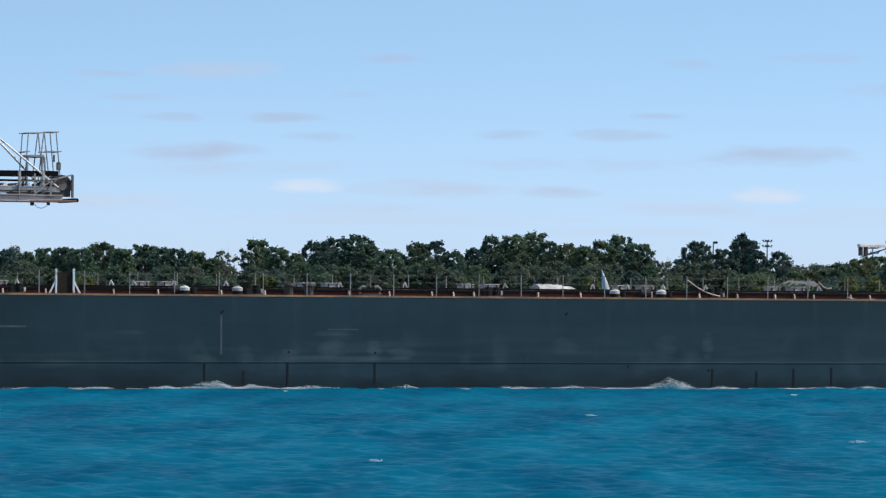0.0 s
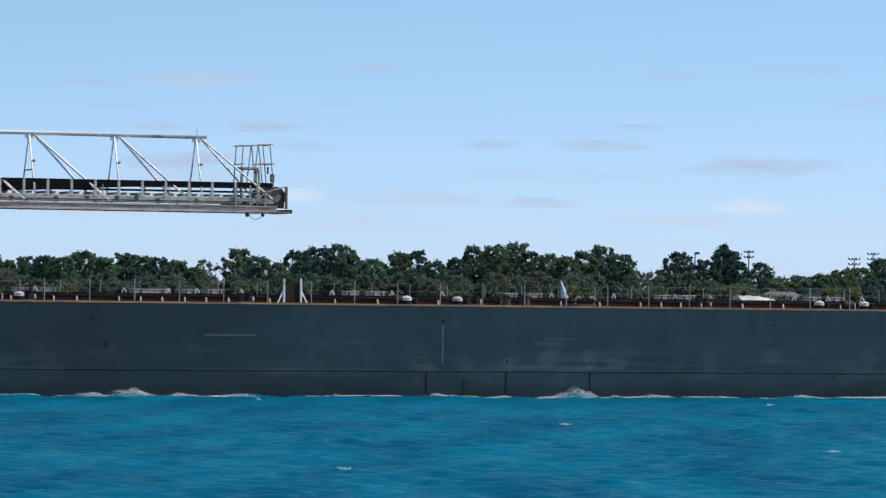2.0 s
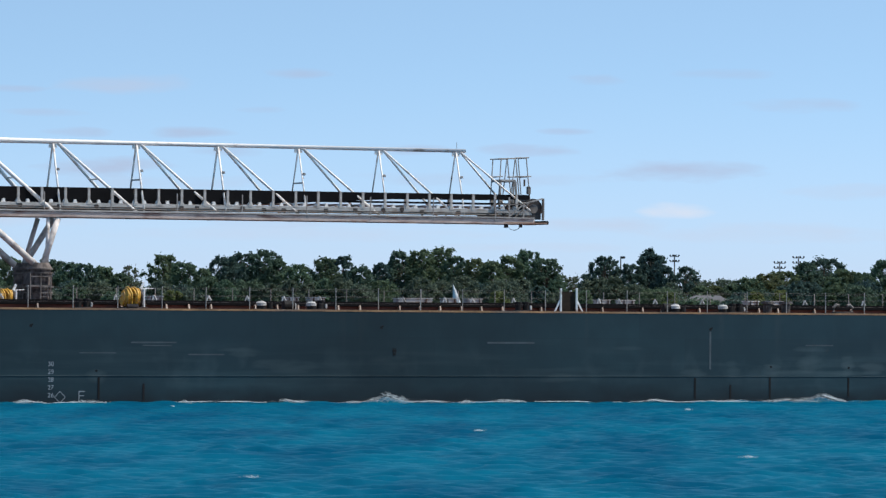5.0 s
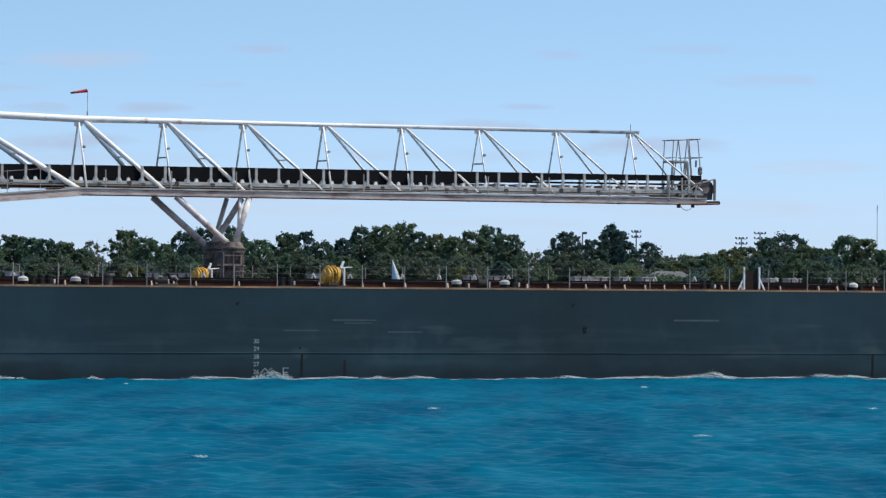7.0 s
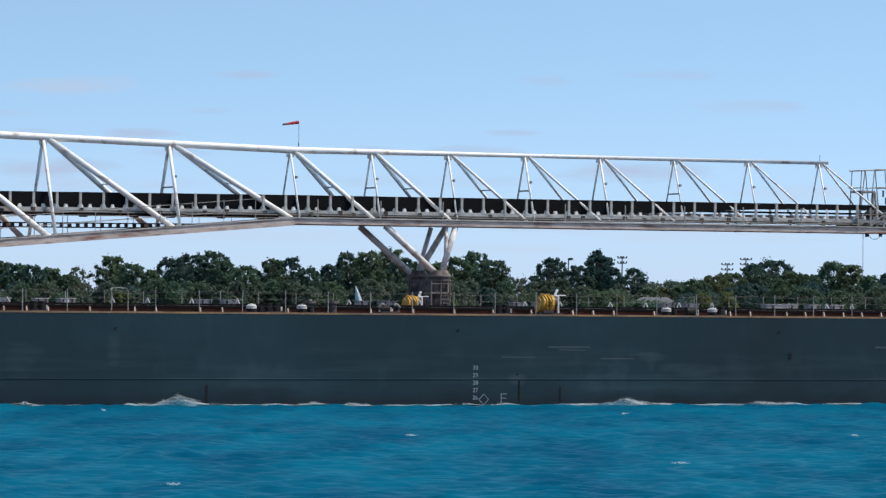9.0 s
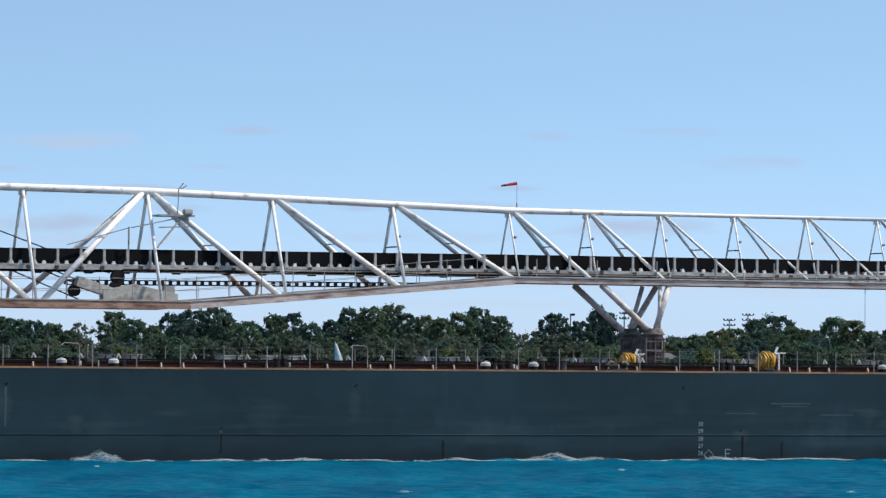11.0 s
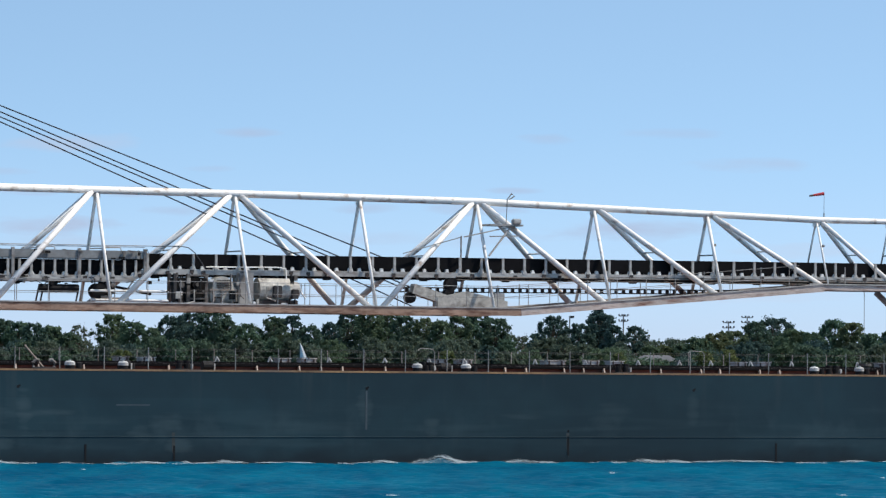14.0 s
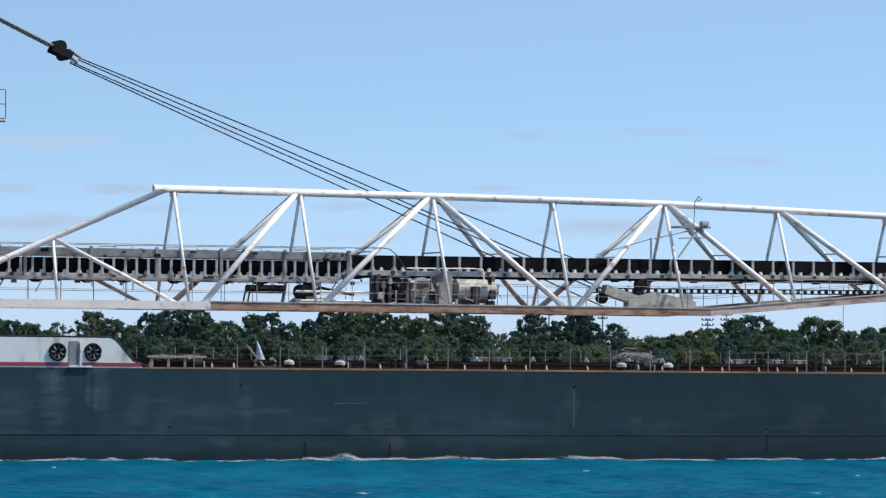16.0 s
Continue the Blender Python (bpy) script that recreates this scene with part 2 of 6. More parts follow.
    col = mix(math_node("MULTIPLY", math_node("ADD", low_dark, 0.42, True), 1.5, True), col, (0.0042, 0.0120, 0.0165))
    col = mix(noisy((0.55, 0.3, 0.8), 6, 0.72, 0.82, 0.5), col, (0.045, 0.035, 0.028))
    l.new(col, b.inputs["Base Color"])
    bp = n.new("ShaderNodeBump")
    bp.inputs["Strength"].default_value, bp.inputs["Distance"].default_value = 0.25, 0.05
    l.new(noisy((0.55, 0.3, 0.4), 3, 0.2, 0.8), bp.inputs["Height"])
    l.new(bp.outputs[0], b.inputs["Normal"])
    return m


def water_skin():
    m = bpy.data.materials.new("river_water")
    m.use_nodes = True
    n, l = m.node_tree.nodes, m.node_tree.links
    b = n["Principled BSDF"]
    b.inputs["Roughness"].default_value = 0.3
    b.inputs["IOR"].default_value = 1.1
    b.inputs["Specular IOR Level"].default_value = 0.04
    pos = n.new("ShaderNodeTexCoord").outputs["Object"]

    def noisy(stretch, detail):
        mp = n.new("ShaderNodeMapping")
        mp.inputs["Scale"].default_value = stretch
        l.new(pos, mp.inputs["Vector"])
        t = n.new("ShaderNodeTexNoise")
        t.inputs["Scale"].default_value, t.inputs["Detail"].default_value = 1.0, detail
        l.new(mp.outputs[0], t.inputs["Vector"])
        return t.outputs["Fac"]

    x = n.new("ShaderNodeMix")
    x.data_type = "RGBA"
    x.inputs[6].default_value = (0.001, 0.061, 0.117, 1)
    x.inputs[7].default_value = (0.002, 0.101, 0.166, 1)
    r = n.new("ShaderNodeMapRange")
    r.inputs["From Min"].default_value, r.inputs["From Max"].default_value = 0.36, 0.64
    l.new(noisy((0.34, 0.06, 1), 6), r.inputs["Value"])
    l.new(r.outputs[0], x.inputs[0])
    l.new(x.outputs[2], b.inputs["Base Color"])
    bp = n.new("ShaderNodeBump")
    bp.inputs["Strength"].default_value, bp.inputs["Distance"].default_value = 0.6, 0.1
    l.new(noisy((2.4, 0.9, 1), 7), bp.inputs["Height"])
    l.new(bp.outputs[0], b.inputs["Normal"])
    return m


def leaf_skin(name, base, yellow):
    m = bpy.data.materials.new(name)
    m.use_nodes = True
    n, l = m.node_tree.nodes, m.node_tree.links
    b = n["Principled BSDF"]
    b.inputs["Roughness"].default_value = 0.75
    b.inputs["Specular IOR Level"].default_value = 0.06
    geo = n.new("ShaderNodeNewGeometry")
    info = n.new("ShaderNodeObjectInfo")
    a = n.new("ShaderNodeMix")
    a.data_type = "RGBA"
    a.inputs[6].default_value = (*[c * 0.82 for c in base], 1)
    a.inputs[7].default_value = (*[c * 1.18 for c in base], 1)
    l.new(geo.outputs["Random Per Island"], a.inputs[0])
    c = n.new("ShaderNodeMix")
    c.data_type = "RGBA"
    l.new(a.outputs[2], c.inputs[6])
    c.inputs[7].default_value = (*yellow, 1)
    h = n.new("ShaderNodeMath")
    h.operation = "MULTIPLY"
    h.inputs[1].default_value = 0.8
    l.new(info.outputs["Random"], h.inputs[0])
    l.new(h.outputs[0], c.inputs[0])
    l.new(c.outputs[2], b.inputs["Base Color"])
    tl = n.new("ShaderNodeBsdfTranslucent")
    l.new(c.outputs[2], tl.inputs["Color"])
    both = n.new("ShaderNodeMixShader")
    both.inputs[0].default_value = 0.35
    l.new(b.outputs[0], both.inputs[1])
    l.new(tl.outputs[0], both.inputs[2])
    l.new(both.outputs[0], n["Material Output"].inputs["Surface"])
    return m


HULL = hull_paint()
WATER = water_skin()
BOOM_WHITE = mat("boom_white_paint", (0.80, 0.77, 0.72), 0.5, spread=0.1, grain=9, coarse=0.8, stain=(0.34, 0.24, 0.17), stain_amount=0.15, stain_scale=(2, 2, 2.6))
BOOM_RUST = mat("rusty_chord_paint", (0.36, 0.235, 0.165), 0.75, spread=0.3, grain=8, coarse=0.6, stain=(0.12, 0.05, 0.03), stain_amount=0.62, stain_scale=(1.6, 2, 6))
PALE_CHORD = mat("rust_bled_pale_chord", (0.50, 0.42, 0.37), 0.7, spread=0.2, grain=8, coarse=1.2, stain=(0.16, 0.06, 0.035), stain_amount=0.5, stain_scale=(1.1, 2, 5))
BOOM_GREY = mat("boom_grey_steel", (0.30, 0.29, 0.275), 0.6, spread=0.3, grain=7, coarse=0.8, stain=(0.14, 0.11, 0.09), stain_amount=0.4, stain_scale=(2, 2, 3))
STRING = mat("stringer_paint", (0.42, 0.41, 0.385), 0.6, spread=0.25, grain=7, coarse=0.9, stain=(0.17, 0.13, 0.10), stain_amount=0.45, stain_scale=(1.5, 2, 4))
HOOD_GREY = mat("hood_galvanised", (0.235, 0.235, 0.225), 0.5, spread=0.25, grain=5, coarse=0.9, stain=(0.12, 0.10, 0.09), stain_amount=0.4, stain_scale=(1.5, 2, 2))
BELT = mat("black_rubber_belt", (0.006, 0.006, 0.007), 0.8, spread=0.3, grain=8, coarse=0.8, spec=0.1)
ROLLER = mat("pale_idler_roller", (0.72, 0.71, 0.68), 0.5, spread=0.15, grain=8)
BEIGE = mat("beige_machine_paint", (0.52, 0.49, 0.43), 0.65, spread=0.3, grain=7, coarse=2.4, stain=(0.10, 0.085, 0.07), stain_amount=0.55, stain_scale=(2.2, 2, 2.6))
BLACK = mat("black_steel", (0.012, 0.011, 0.011), 0.7, spread=0.35, grain=9, spec=0.2)
CABLE = mat("wire_rope", (0.035, 0.036, 0.042), 0.5, metal=0.3, spread=0.2, grain=20)
PEDESTAL = mat("rusty_pedestal_steel", (0.13, 0.108, 0.095), 0.75, spread=0.6, grain=7, coarse=3, stain=(0.022, 0.015, 0.012), stain_amount=0.55, stain_scale=(4, 4, 4.5))
HEAD_STEEL = mat("weathered_grey_brown_steel", (0.15, 0.135, 0.12), 0.65, spread=0.35, grain=8, coarse=1.5, stain=(0.06, 0.04, 0.03), stain_amount=0.5, stain_scale=(3, 3, 4))
DARK_STEEL = mat("dark_weathered_steel", (0.032, 0.028, 0.026), 0.6, spread=0.35, grain=8, coarse=1.5, stain=(0.10, 0.05, 0.03), stain_amount=0.4, stain_scale=(3, 3, 4))
OXIDE = mat("red_oxide_coaming", (0.12, 0.036, 0.021), 0.75, spread=0.3, grain=5, coarse=0.6, stain=(0.03, 0.016, 0.013), stain_amount=0.6, stain_scale=(0.7, 1, 2))
DECK = mat("red_deck_paint", (0.16, 0.07, 0.045), 0.7, spread=0.3, grain=4, coarse=0.4, stain=(0.22, 0.10, 0.04), stain_amount=0.4, stain_scale=(0.6, 0.6, 1))
EDGE = mat("ochre_deck_edge", (0.29, 0.155, 0.07), 0.75, spread=0.5, grain=6, coarse=0.9, stain=(0.15, 0.11, 0.085), stain_amount=0.5, stain_scale=(0.5, 1, 1))
STAY = mat("buff_stay_paint", (0.44, 0.35, 0.28), 0.65, spread=0.3, grain=8, per_object=0.4)
POST = mat("rail_post_paint", (0.34, 0.32, 0.29), 0.6, spread=0.25, grain=9, per_object=0.35)
FITTING = mat("white_fitting_paint", (0.72, 0.72, 0.70), 0.5, spread=0.15, grain=9, stain=(0.3, 0.22, 0.15), stain_amount=0.2, stain_scale=(4, 4, 4))
VENT = mat("grubby_white_vent_paint", (0.58, 0.57, 0.54), 0.6, spread=0.25, grain=9, coarse=2, stain=(0.2, 0.14, 0.1), stain_amount=0.3, stain_scale=(4, 4, 4), per_object=0.45)
BULWARK = mat("white_bulwark_paint", (0.74, 0.72, 0.68), 0.5, spread=0.08, grain=4, coarse=0.5, stain=(0.34, 0.33, 0.32), stain_amount=0.25, stain_scale=(1.5, 1, 0.5))
GATE_BROWN = mat("dark_brown_gate_paint", (0.03, 0.022, 0.017), 0.9, spread=0.35, grain=6, coarse=1.5, spec=0.1)
LEG_PAINT = mat("scuffed_leg_paint", (0.60, 0.565, 0.53), 0.65, spread=0.25, grain=8, coarse=1.2, stain=(0.05, 0.035, 0.03), stain_amount=0.38, stain_scale=(2.2, 2.2, 2.2))
STRIPE = mat("red_stripe_paint", (0.34, 0.035, 0.05), 0.5, spread=0.15, grain=6)
YELLOW = mat("yellow_winch_paint", (0.50, 0.27, 0.02), 0.5, spread=0.2, grain=8, coarse=3, stain=(0.16, 0.09, 0.03), stain_amount=0.35, stain_scale=(4, 4, 4))
MARK = mat("white_mark_paint", (0.30, 0.33, 0.35), 0.6, spread=0.2, grain=20)
SCRAPE = mat("pale_scrape", (0.052, 0.070, 0.078), 0.7, spread=0.3, grain=9, coarse=2)
RUSTRUN = mat("rust_run", (0.040, 0.043, 0.040), 0.8, spread=0.4, grain=9, coarse=3)
FOAM = mat("white_foam", (0.30, 0.37, 0.40), 0.8, spread=0.1, grain=12, bump=0.4)
RED_CLOTH = mat("red_cloth", (0.42, 0.03, 0.04), 0.8, spread=0.15, grain=12)
SAIL = mat("white_sail_cloth", (0.50, 0.52, 0.53), 0.8, spread=0.06, grain=5)
BARK = mat("bark", (0.10, 0.08, 0.06), 0.9, spread=0.3, grain=6, bump=0.4)
GRASS = mat("bank_grass", (0.06, 0.085, 0.03), 0.9, spread=0.35, grain=2, coarse=0.05, bump=0.3)
POLE = mat("weathered_pole", (0.16, 0.15, 0.14), 0.7, spread=0.2, grain=8)
ROOF = mat("grey_shingle_roof", (0.10, 0.10, 0.105), 0.85, spread=0.15, grain=6)
SIDING = mat("pale_siding", (0.22, 0.215, 0.205), 0.7, spread=0.1, grain=5)
GLASS_DARK = mat("dark_window_glass", (0.03, 0.035, 0.04), 0.1, spread=0.1, bump=0)
# leaf colours are lifted towards blue-grey for distant haze, the scrub's most
LEAVES = [leaf_skin("leaves_deep_green", (0.073, 0.122, 0.094), (0.094, 0.132, 0.077)),
          leaf_skin("leaves_mid_green", (0.087, 0.148, 0.100), (0.115, 0.153, 0.085)),
          leaf_skin("leaves_olive", (0.106, 0.141, 0.080), (0.126, 0.139, 0.068)),
          leaf_skin("leaves_blue_green", (0.059, 0.103, 0.096), (0.073, 0.113, 0.087)),
          leaf_skin("leaves_hazed_scrub", (0.100, 0.135, 0.102), (0.110, 0.138, 0.092)),
          leaf_skin("leaves_yellow_green", (0.126, 0.157, 0.065), (0.144, 0.152, 0.057))]

# ------------------------------------------------------------------ the ship's line
HEADING = 23.27                     # degrees; the ship runs to the right and away
SHIP_Y, SPEED, BEAM = 180.31, 5.07, 22.8
MID = BEAM / 2
AHEAD = Vector((math.cos(radians(HEADING)), math.sin(radians(HEADING)), 0))


def ship_at(t, slip=1.0):
    return pose(AHEAD.x * SPEED * t * slip, SHIP_Y + AHEAD.y * SPEED * t * slip, 0, 0, 0, HEADING)


RIDERS = []                         # things carried by the ship: (object, pose in the ship's space)


def part(name, bm, material, parent, label="", smooth=False):
    """One mesh object under a thing; bm is in the ship's space, or in the thing's own."""
    me = bpy.data.meshes.new(name)
    base = parent.get("base") if parent else None
    if base is not None:
        bmesh.ops.translate(bm, verts=bm.verts, vec=-Vector(base))
    if smooth:
        for f in bm.faces:
            f.smooth = True
    bm.to_mesh(me)
    bm.free()
    me.materials.append(material)
    ob = new(name, me)
    if parent:
        ob.parent = parent
        if base is not None:
            ob["base"] = base
    if label:
        ob["label"] = label
    return ob


def rider(name, x, y, z, label, category, group="", kind=""):
    """An empty that rides on the ship, with its base at x ahead, y inboard, z up."""
    ob = tagged(new(name), label, category, group, kind)
    ob["base"] = (x, y, z)
    ob.empty_display_size = 0.3
    ob.matrix_world = ship_at(0) @ Matrix.Translation((x, y, z))
    RIDERS.append((ob, Matrix.Translation((x, y, z))))
    return ob


def piece(name, me, parent, x, y, z, turn=0):
    """A repeat of a shared mesh under a rider, at a place in the ship's space."""
    ob = new(name, me)
    ob.parent = parent
    ob.matrix_local = Matrix.Translation(Vector((x, y, z)) - Vector(parent["base"])) @ pose(0, 0, 0, 0, 0, turn)
    return ob


def mesh_of(bm, name, material, smooth=False):
    me = bpy.data.meshes.new(name)
    if smooth:
        for f in bm.faces:
            f.smooth = True
    bm.to_mesh(me)
    bm.free()
    me.materials.append(material)
    return me


def box(bm, x0, x1, y0, y1, z0, z1, bevel=0.0):
    r = bmesh.ops.create_cube(bm, size=1)
    vs = r["verts"]
    bmesh.ops.scale(bm, verts=vs, vec=(abs(x1 - x0), abs(y1 - y0), abs(z1 - z0)))
    bmesh.ops.translate(bm, verts=vs, vec=((x0 + x1) / 2, (y0 + y1) / 2, (z0 + z1) / 2))
    if bevel:
        es = list({e for v in vs for e in v.link_edges})
        bmesh.ops.bevel(bm, geom=es, offset=bevel, segments=2, affect="EDGES", clamp_overlap=True)
    return bm


def tube(bm, p0, p1, r0, r1=None, seg=10):
    p0, p1 = Vector(p0), Vector(p1)
    d = p1 - p0
    m = Matrix.Translation((p0 + p1) / 2) @ d.to_track_quat("Z", "Y").to_matrix().to_4x4()
    bmesh.ops.create_cone(bm, cap_ends=True, segments=seg, radius1=r0, radius2=r0 if r1 is None else r1, depth=d.length, matrix=m)
    return bm


def beam(bm, p0, p1, wide, high):
    p0, p1 = Vector(p0), Vector(p1)
    d = p1 - p0
    m = Matrix.Translation((p0 + p1) / 2) @ d.to_track_quat("X", "Z").to_matrix().to_4x4() @ Matrix.Diagonal((d.length, wide, high, 1))
    bmesh.ops.create_cube(bm, size=1, matrix=m)
    return bm


def path_tube(bm, pts, r, seg=6, high=None):
    """One continuous pipe through the points; with high, a bar of r wide and high tall."""
    pts = [Vector(p) for p in pts]
    closed = (pts[0] - pts[-1]).length < 1e-6
    rings = []
    for i, p in enumerate(pts):
        d = (pts[min(i + 1, len(pts) - 1)] - pts[max(i - 1, 0)]).normalized()
        if closed and i in (0, len(pts) - 1):
            d = (pts[1] - pts[-2]).normalized()
        side = d.cross(Vector((0, 0, 1)))
        side = side.normalized() if side.length > 0.05 else Vector((0, 1, 0))
        up_ = side.cross(d).normalized()
        if high:
            ring = [p + side * sx * r / 2 + up_ * sz * high / 2 for sx, sz in ((-1, -1), (1, -1), (1, 1), (-1, 1))]
        else:
            rr = r[i] if isinstance(r, (list, tuple)) else r
            ring = [p + (side * math.cos(2 * math.pi * k / seg) + up_ * math.sin(2 * math.pi * k / seg)) * rr for k in range(seg)]
        rings.append([bm.verts.new(q) for q in ring])
    for a, b in zip(rings, rings[1:]):
        n = len(a)
        for k in range(n):
            bm.faces.new((a[k], a[(k + 1) % n], b[(k + 1) % n], b[k]))
    if not closed:
        bm.faces.new(rings[0])
        bm.faces.new(list(reversed(rings[-1])))
    return bm


B = bmesh.new


# ------------------------------------------------------------------ water and far bank
def build_water():
    bm = B()
    bmesh.ops.create_grid(bm, x_segments=2, y_segments=2, size=1, matrix=Matrix.Translation((0, 300, -0.16)) @ Matrix.Diagonal((4500, 4500, 1, 1)))
    tagged(part("water", bm, WATER, None), "blue-green river reaching to the far bank", "river", kind="structure")
    nx, ny = 380, 900
    us = np.linspace(-1.15, 1.0, nx)
    ys = 66 + (np.linspace(0, 1, ny) ** 1.2) * 146
    gu, gy = np.meshgrid(us, ys)
    gx = gu * (gy * 0.125 + 1.5)
    rng = np.random.default_rng(4)
    gz = np.zeros_like(gx)
    for k in range(64):
        lam = 0.45 * math.exp(rng.uniform(0, 1.75))
        th = rng.normal(1.42, 0.36)
        amp = 0.0098 * lam ** 0.8
        ph = rng.uniform(0, 6.28)
        arg = (gx * math.cos(th) + gy * math.sin(th)) * 2 * math.pi / lam + ph
        wob = 1.3 * np.sin(gx * rng.uniform(0.2, 1.1) + gy * rng.uniform(0.1, 0.6) + ph * 3)
        shape = 1 - np.abs(np.sin((arg + wob) / 2)) * 2 if k % 3 == 0 else np.sin(arg + wob)
        gz += amp * shape * (0.6 + 0.4 * np.sin(gx * rng.uniform(-0.5, 0.5) + gy * rng.uniform(-0.3, 0.3) + ph))
    gz -= gz.mean() + 0.04
    co = np.stack([gx, gy, gz], -1).reshape(-1, 3)
    i = np.arange(nx * ny).reshape(ny, nx)
    quads = np.stack([i[:-1, :-1], i[:-1, 1:], i[1:, 1:], i[1:, :-1]], -1).reshape(-1, 4)
    me = bpy.data.meshes.new("water_surface")
    me.from_pydata(co.tolist(), [], quads.tolist())
    for f in me.polygons:
        f.use_smooth = True
    me.materials.append(WATER)
    return tagged(new("water_surface", me), "choppy blue-green river water with small wind waves", "river", kind="structure")


def build_bank():
    bm = B()
    rows = [(640, -1.0), (668, 0.2), (676, 1.4), (720, 1.8), (900, 2.0), (4800, 2.0)]
    cols = np.linspace(-4500, 4500, 40)
    grid = [[bm.verts.new((x, y, z)) for x in cols] for y, z in rows]
    for a, b in zip(grid, grid[1:]):
        for k in range(len(cols) - 1):
            bm.faces.new((a[k], a[k + 1], b[k + 1], b[k]))
    tagged(part("ground", bm, GRASS, None), "low grassy far bank of the river", "ground", kind="structure")


# ------------------------------------------------------------------ trees
def leaf_cloud(rng, lumps, per, size):
    """Leaf clumps as small bent quads that face outwards on lumps (x, y, z, radius)."""
    cs, rs = lumps[:, :3], lumps[:, 3]
    n = len(lumps) * per
    idx = np.repeat(np.arange(len(lumps)), per)
    d = rng.normal(size=(n, 3))
    d[:, 2] += 0.25
    d /= np.linalg.norm(d, axis=1)[:, None]
    rad = rs[idx] * np.where(rng.random(n) < 0.2, rng.uniform(1.0, 2.2, n), rng.uniform(0.3, 1.15, n))
    c = cs[idx] + d * rad[:, None] * np.array([1, 1, 0.85])
    nv = d + rng.normal(size=(n, 3)) * 0.7
    nv /= np.linalg.norm(nv, axis=1)[:, None]
    u = np.cross(nv, rng.normal(size=(n, 3)))
    u /= np.linalg.norm(u, axis=1)[:, None] + 1e-6
    v = np.cross(nv, u)
    s = size * rng.uniform(0.5, 1.5, n)[:, None]
    u, v = u * s, v * s * 0.7
    bend = nv * s * 0.25
    pts = np.stack([c - u, c - v + bend, c + u, c + v + bend], 1).reshape(-1, 3)
    q = np.arange(n * 4).reshape(n, 4)
    tris = np.concatenate([q[:, [0, 1, 2]], q[:, [0, 2, 3]]])
    return pts, tris


TREE_COUNT = [0]


def tree(x, y, top, wide, leaf, kind="broad", base=1.8, label="", name="tree", thin=1.0):
    """A trunk with limbs out to separate boughs; each bough carries several leaf lumps."""
    TREE_COUNT[0] += 1
    rng = np.random.default_rng(100 + TREE_COUNT[0])
    h = top - base
    ob = tagged(new(name), label or "leafy green broadleaf tree on the far bank", "tree" if name == "tree" else "shrub", "trees on the far bank")
    ob.matrix_world = pose(x, y, base, 0, 0, float(rng.uniform(0, 360)))
    r = wide / 2
    low = 0.12 if kind != "shrub" else 0.05
    lumps, boughs = [], []
    count = int(14 + 5 * r) if kind == "shrub" else int(30 + 9 * r)
    for k in range(count):
        f = low + (1 - low) * (k + rng.uniform(0, 1)) / count
        br = r * rng.uniform(0.12, 0.27) * (0.75 if f > 0.75 else 1.0) + 0.15
        if kind == "pine":
            prof = (1.05 - f) ** 0.75 * 0.95 + 0.08
        elif kind == "shrub":
            prof = math.sqrt(max(0.02, 1 - f * f * 0.92))
        else:
            g = (f - low) / (1 - low)
            prof = math.sqrt(max(0.03, 1 - (abs(g - 0.40) / 0.62) ** 2.2))
        a = k * 2.4 + rng.uniform(-0.5, 0.5)
        rr = max(0.0, r * prof * math.sqrt(rng.uniform(0.2, 1.0)) * rng.uniform(0.85, 1.2) - br * 0.3)
        c = np.array((math.cos(a) * rr, math.sin(a) * rr, min(h - br * 0.75, f * h)))
        boughs.append((*c, br))
        for j in range(5):
            d = rng.normal(size=3)
            d /= np.linalg.norm(d)
            lumps.append((*(c + d * br * rng.uniform(0.45, 0.95) * np.array((1, 1, 0.7))), br * rng.uniform(0.3, 0.6)))
    if thin > 0.9:
        for k in range(60 if kind != "shrub" else 40):
            f = rng.uniform(0.02, 0.8)
            a, rr = rng.uniform(0, 6.28), r * 0.85 * math.sqrt(rng.uniform(0, 1)) * (1.1 - f * (0.9 if kind == "pine" else 0.4))
            lumps.append((math.cos(a) * rr, math.sin(a) * rr, f * h, r * 0.24))
    lumps = np.array(lumps)
    pts, tris = leaf_cloud(rng, lumps, max(3, int((34 if kind == "shrub" else 29) * thin)), 0.18)
    me = bpy.data.meshes.new("crown")
    me.from_pydata(pts.tolist(), [], tris.tolist())
    me.materials.append(LEAVES[leaf])
    crown = new("crown", me)
    crown.parent = ob
    bm = B()
    tr = 0.10 + 0.014 * h
    tube(bm, (0, 0, -0.3), (0, 0, h * 0.45), tr, tr * 0.65, 8)
    tube(bm, (0, 0, h * 0.45), (0.1, 0.1, h * 0.85), tr * 0.65, tr * 0.2, 6)
    for e in boughs:
        z0 = min(h * 0.7, max(h * 0.12, e[2] * 0.6))
        tube(bm, (0, 0, z0), e[:3], tr * 0.32, tr * 0.09, 5)
        if thin < 0.4:
            for j in range(5):
                d = rng.normal(size=3) * e[3] * 0.8
                tube(bm, e[:3], (e[0] + d[0], e[1] + d[1], e[2] + abs(d[2])), tr * 0.09, 0.02, 4)
    part("trunk", bm, BARK, ob)
    return ob


PX0, F = 1303.1, 7861.45


def place(x, y, depth):
    """From a bearing table: across and height of a thing at that depth."""
    u, v = x - PX0 + 263, (y - 433.3 - 82.25) - 0.0082 * (x - PX0)
    return u * depth / F, EYE.z - v * depth / F


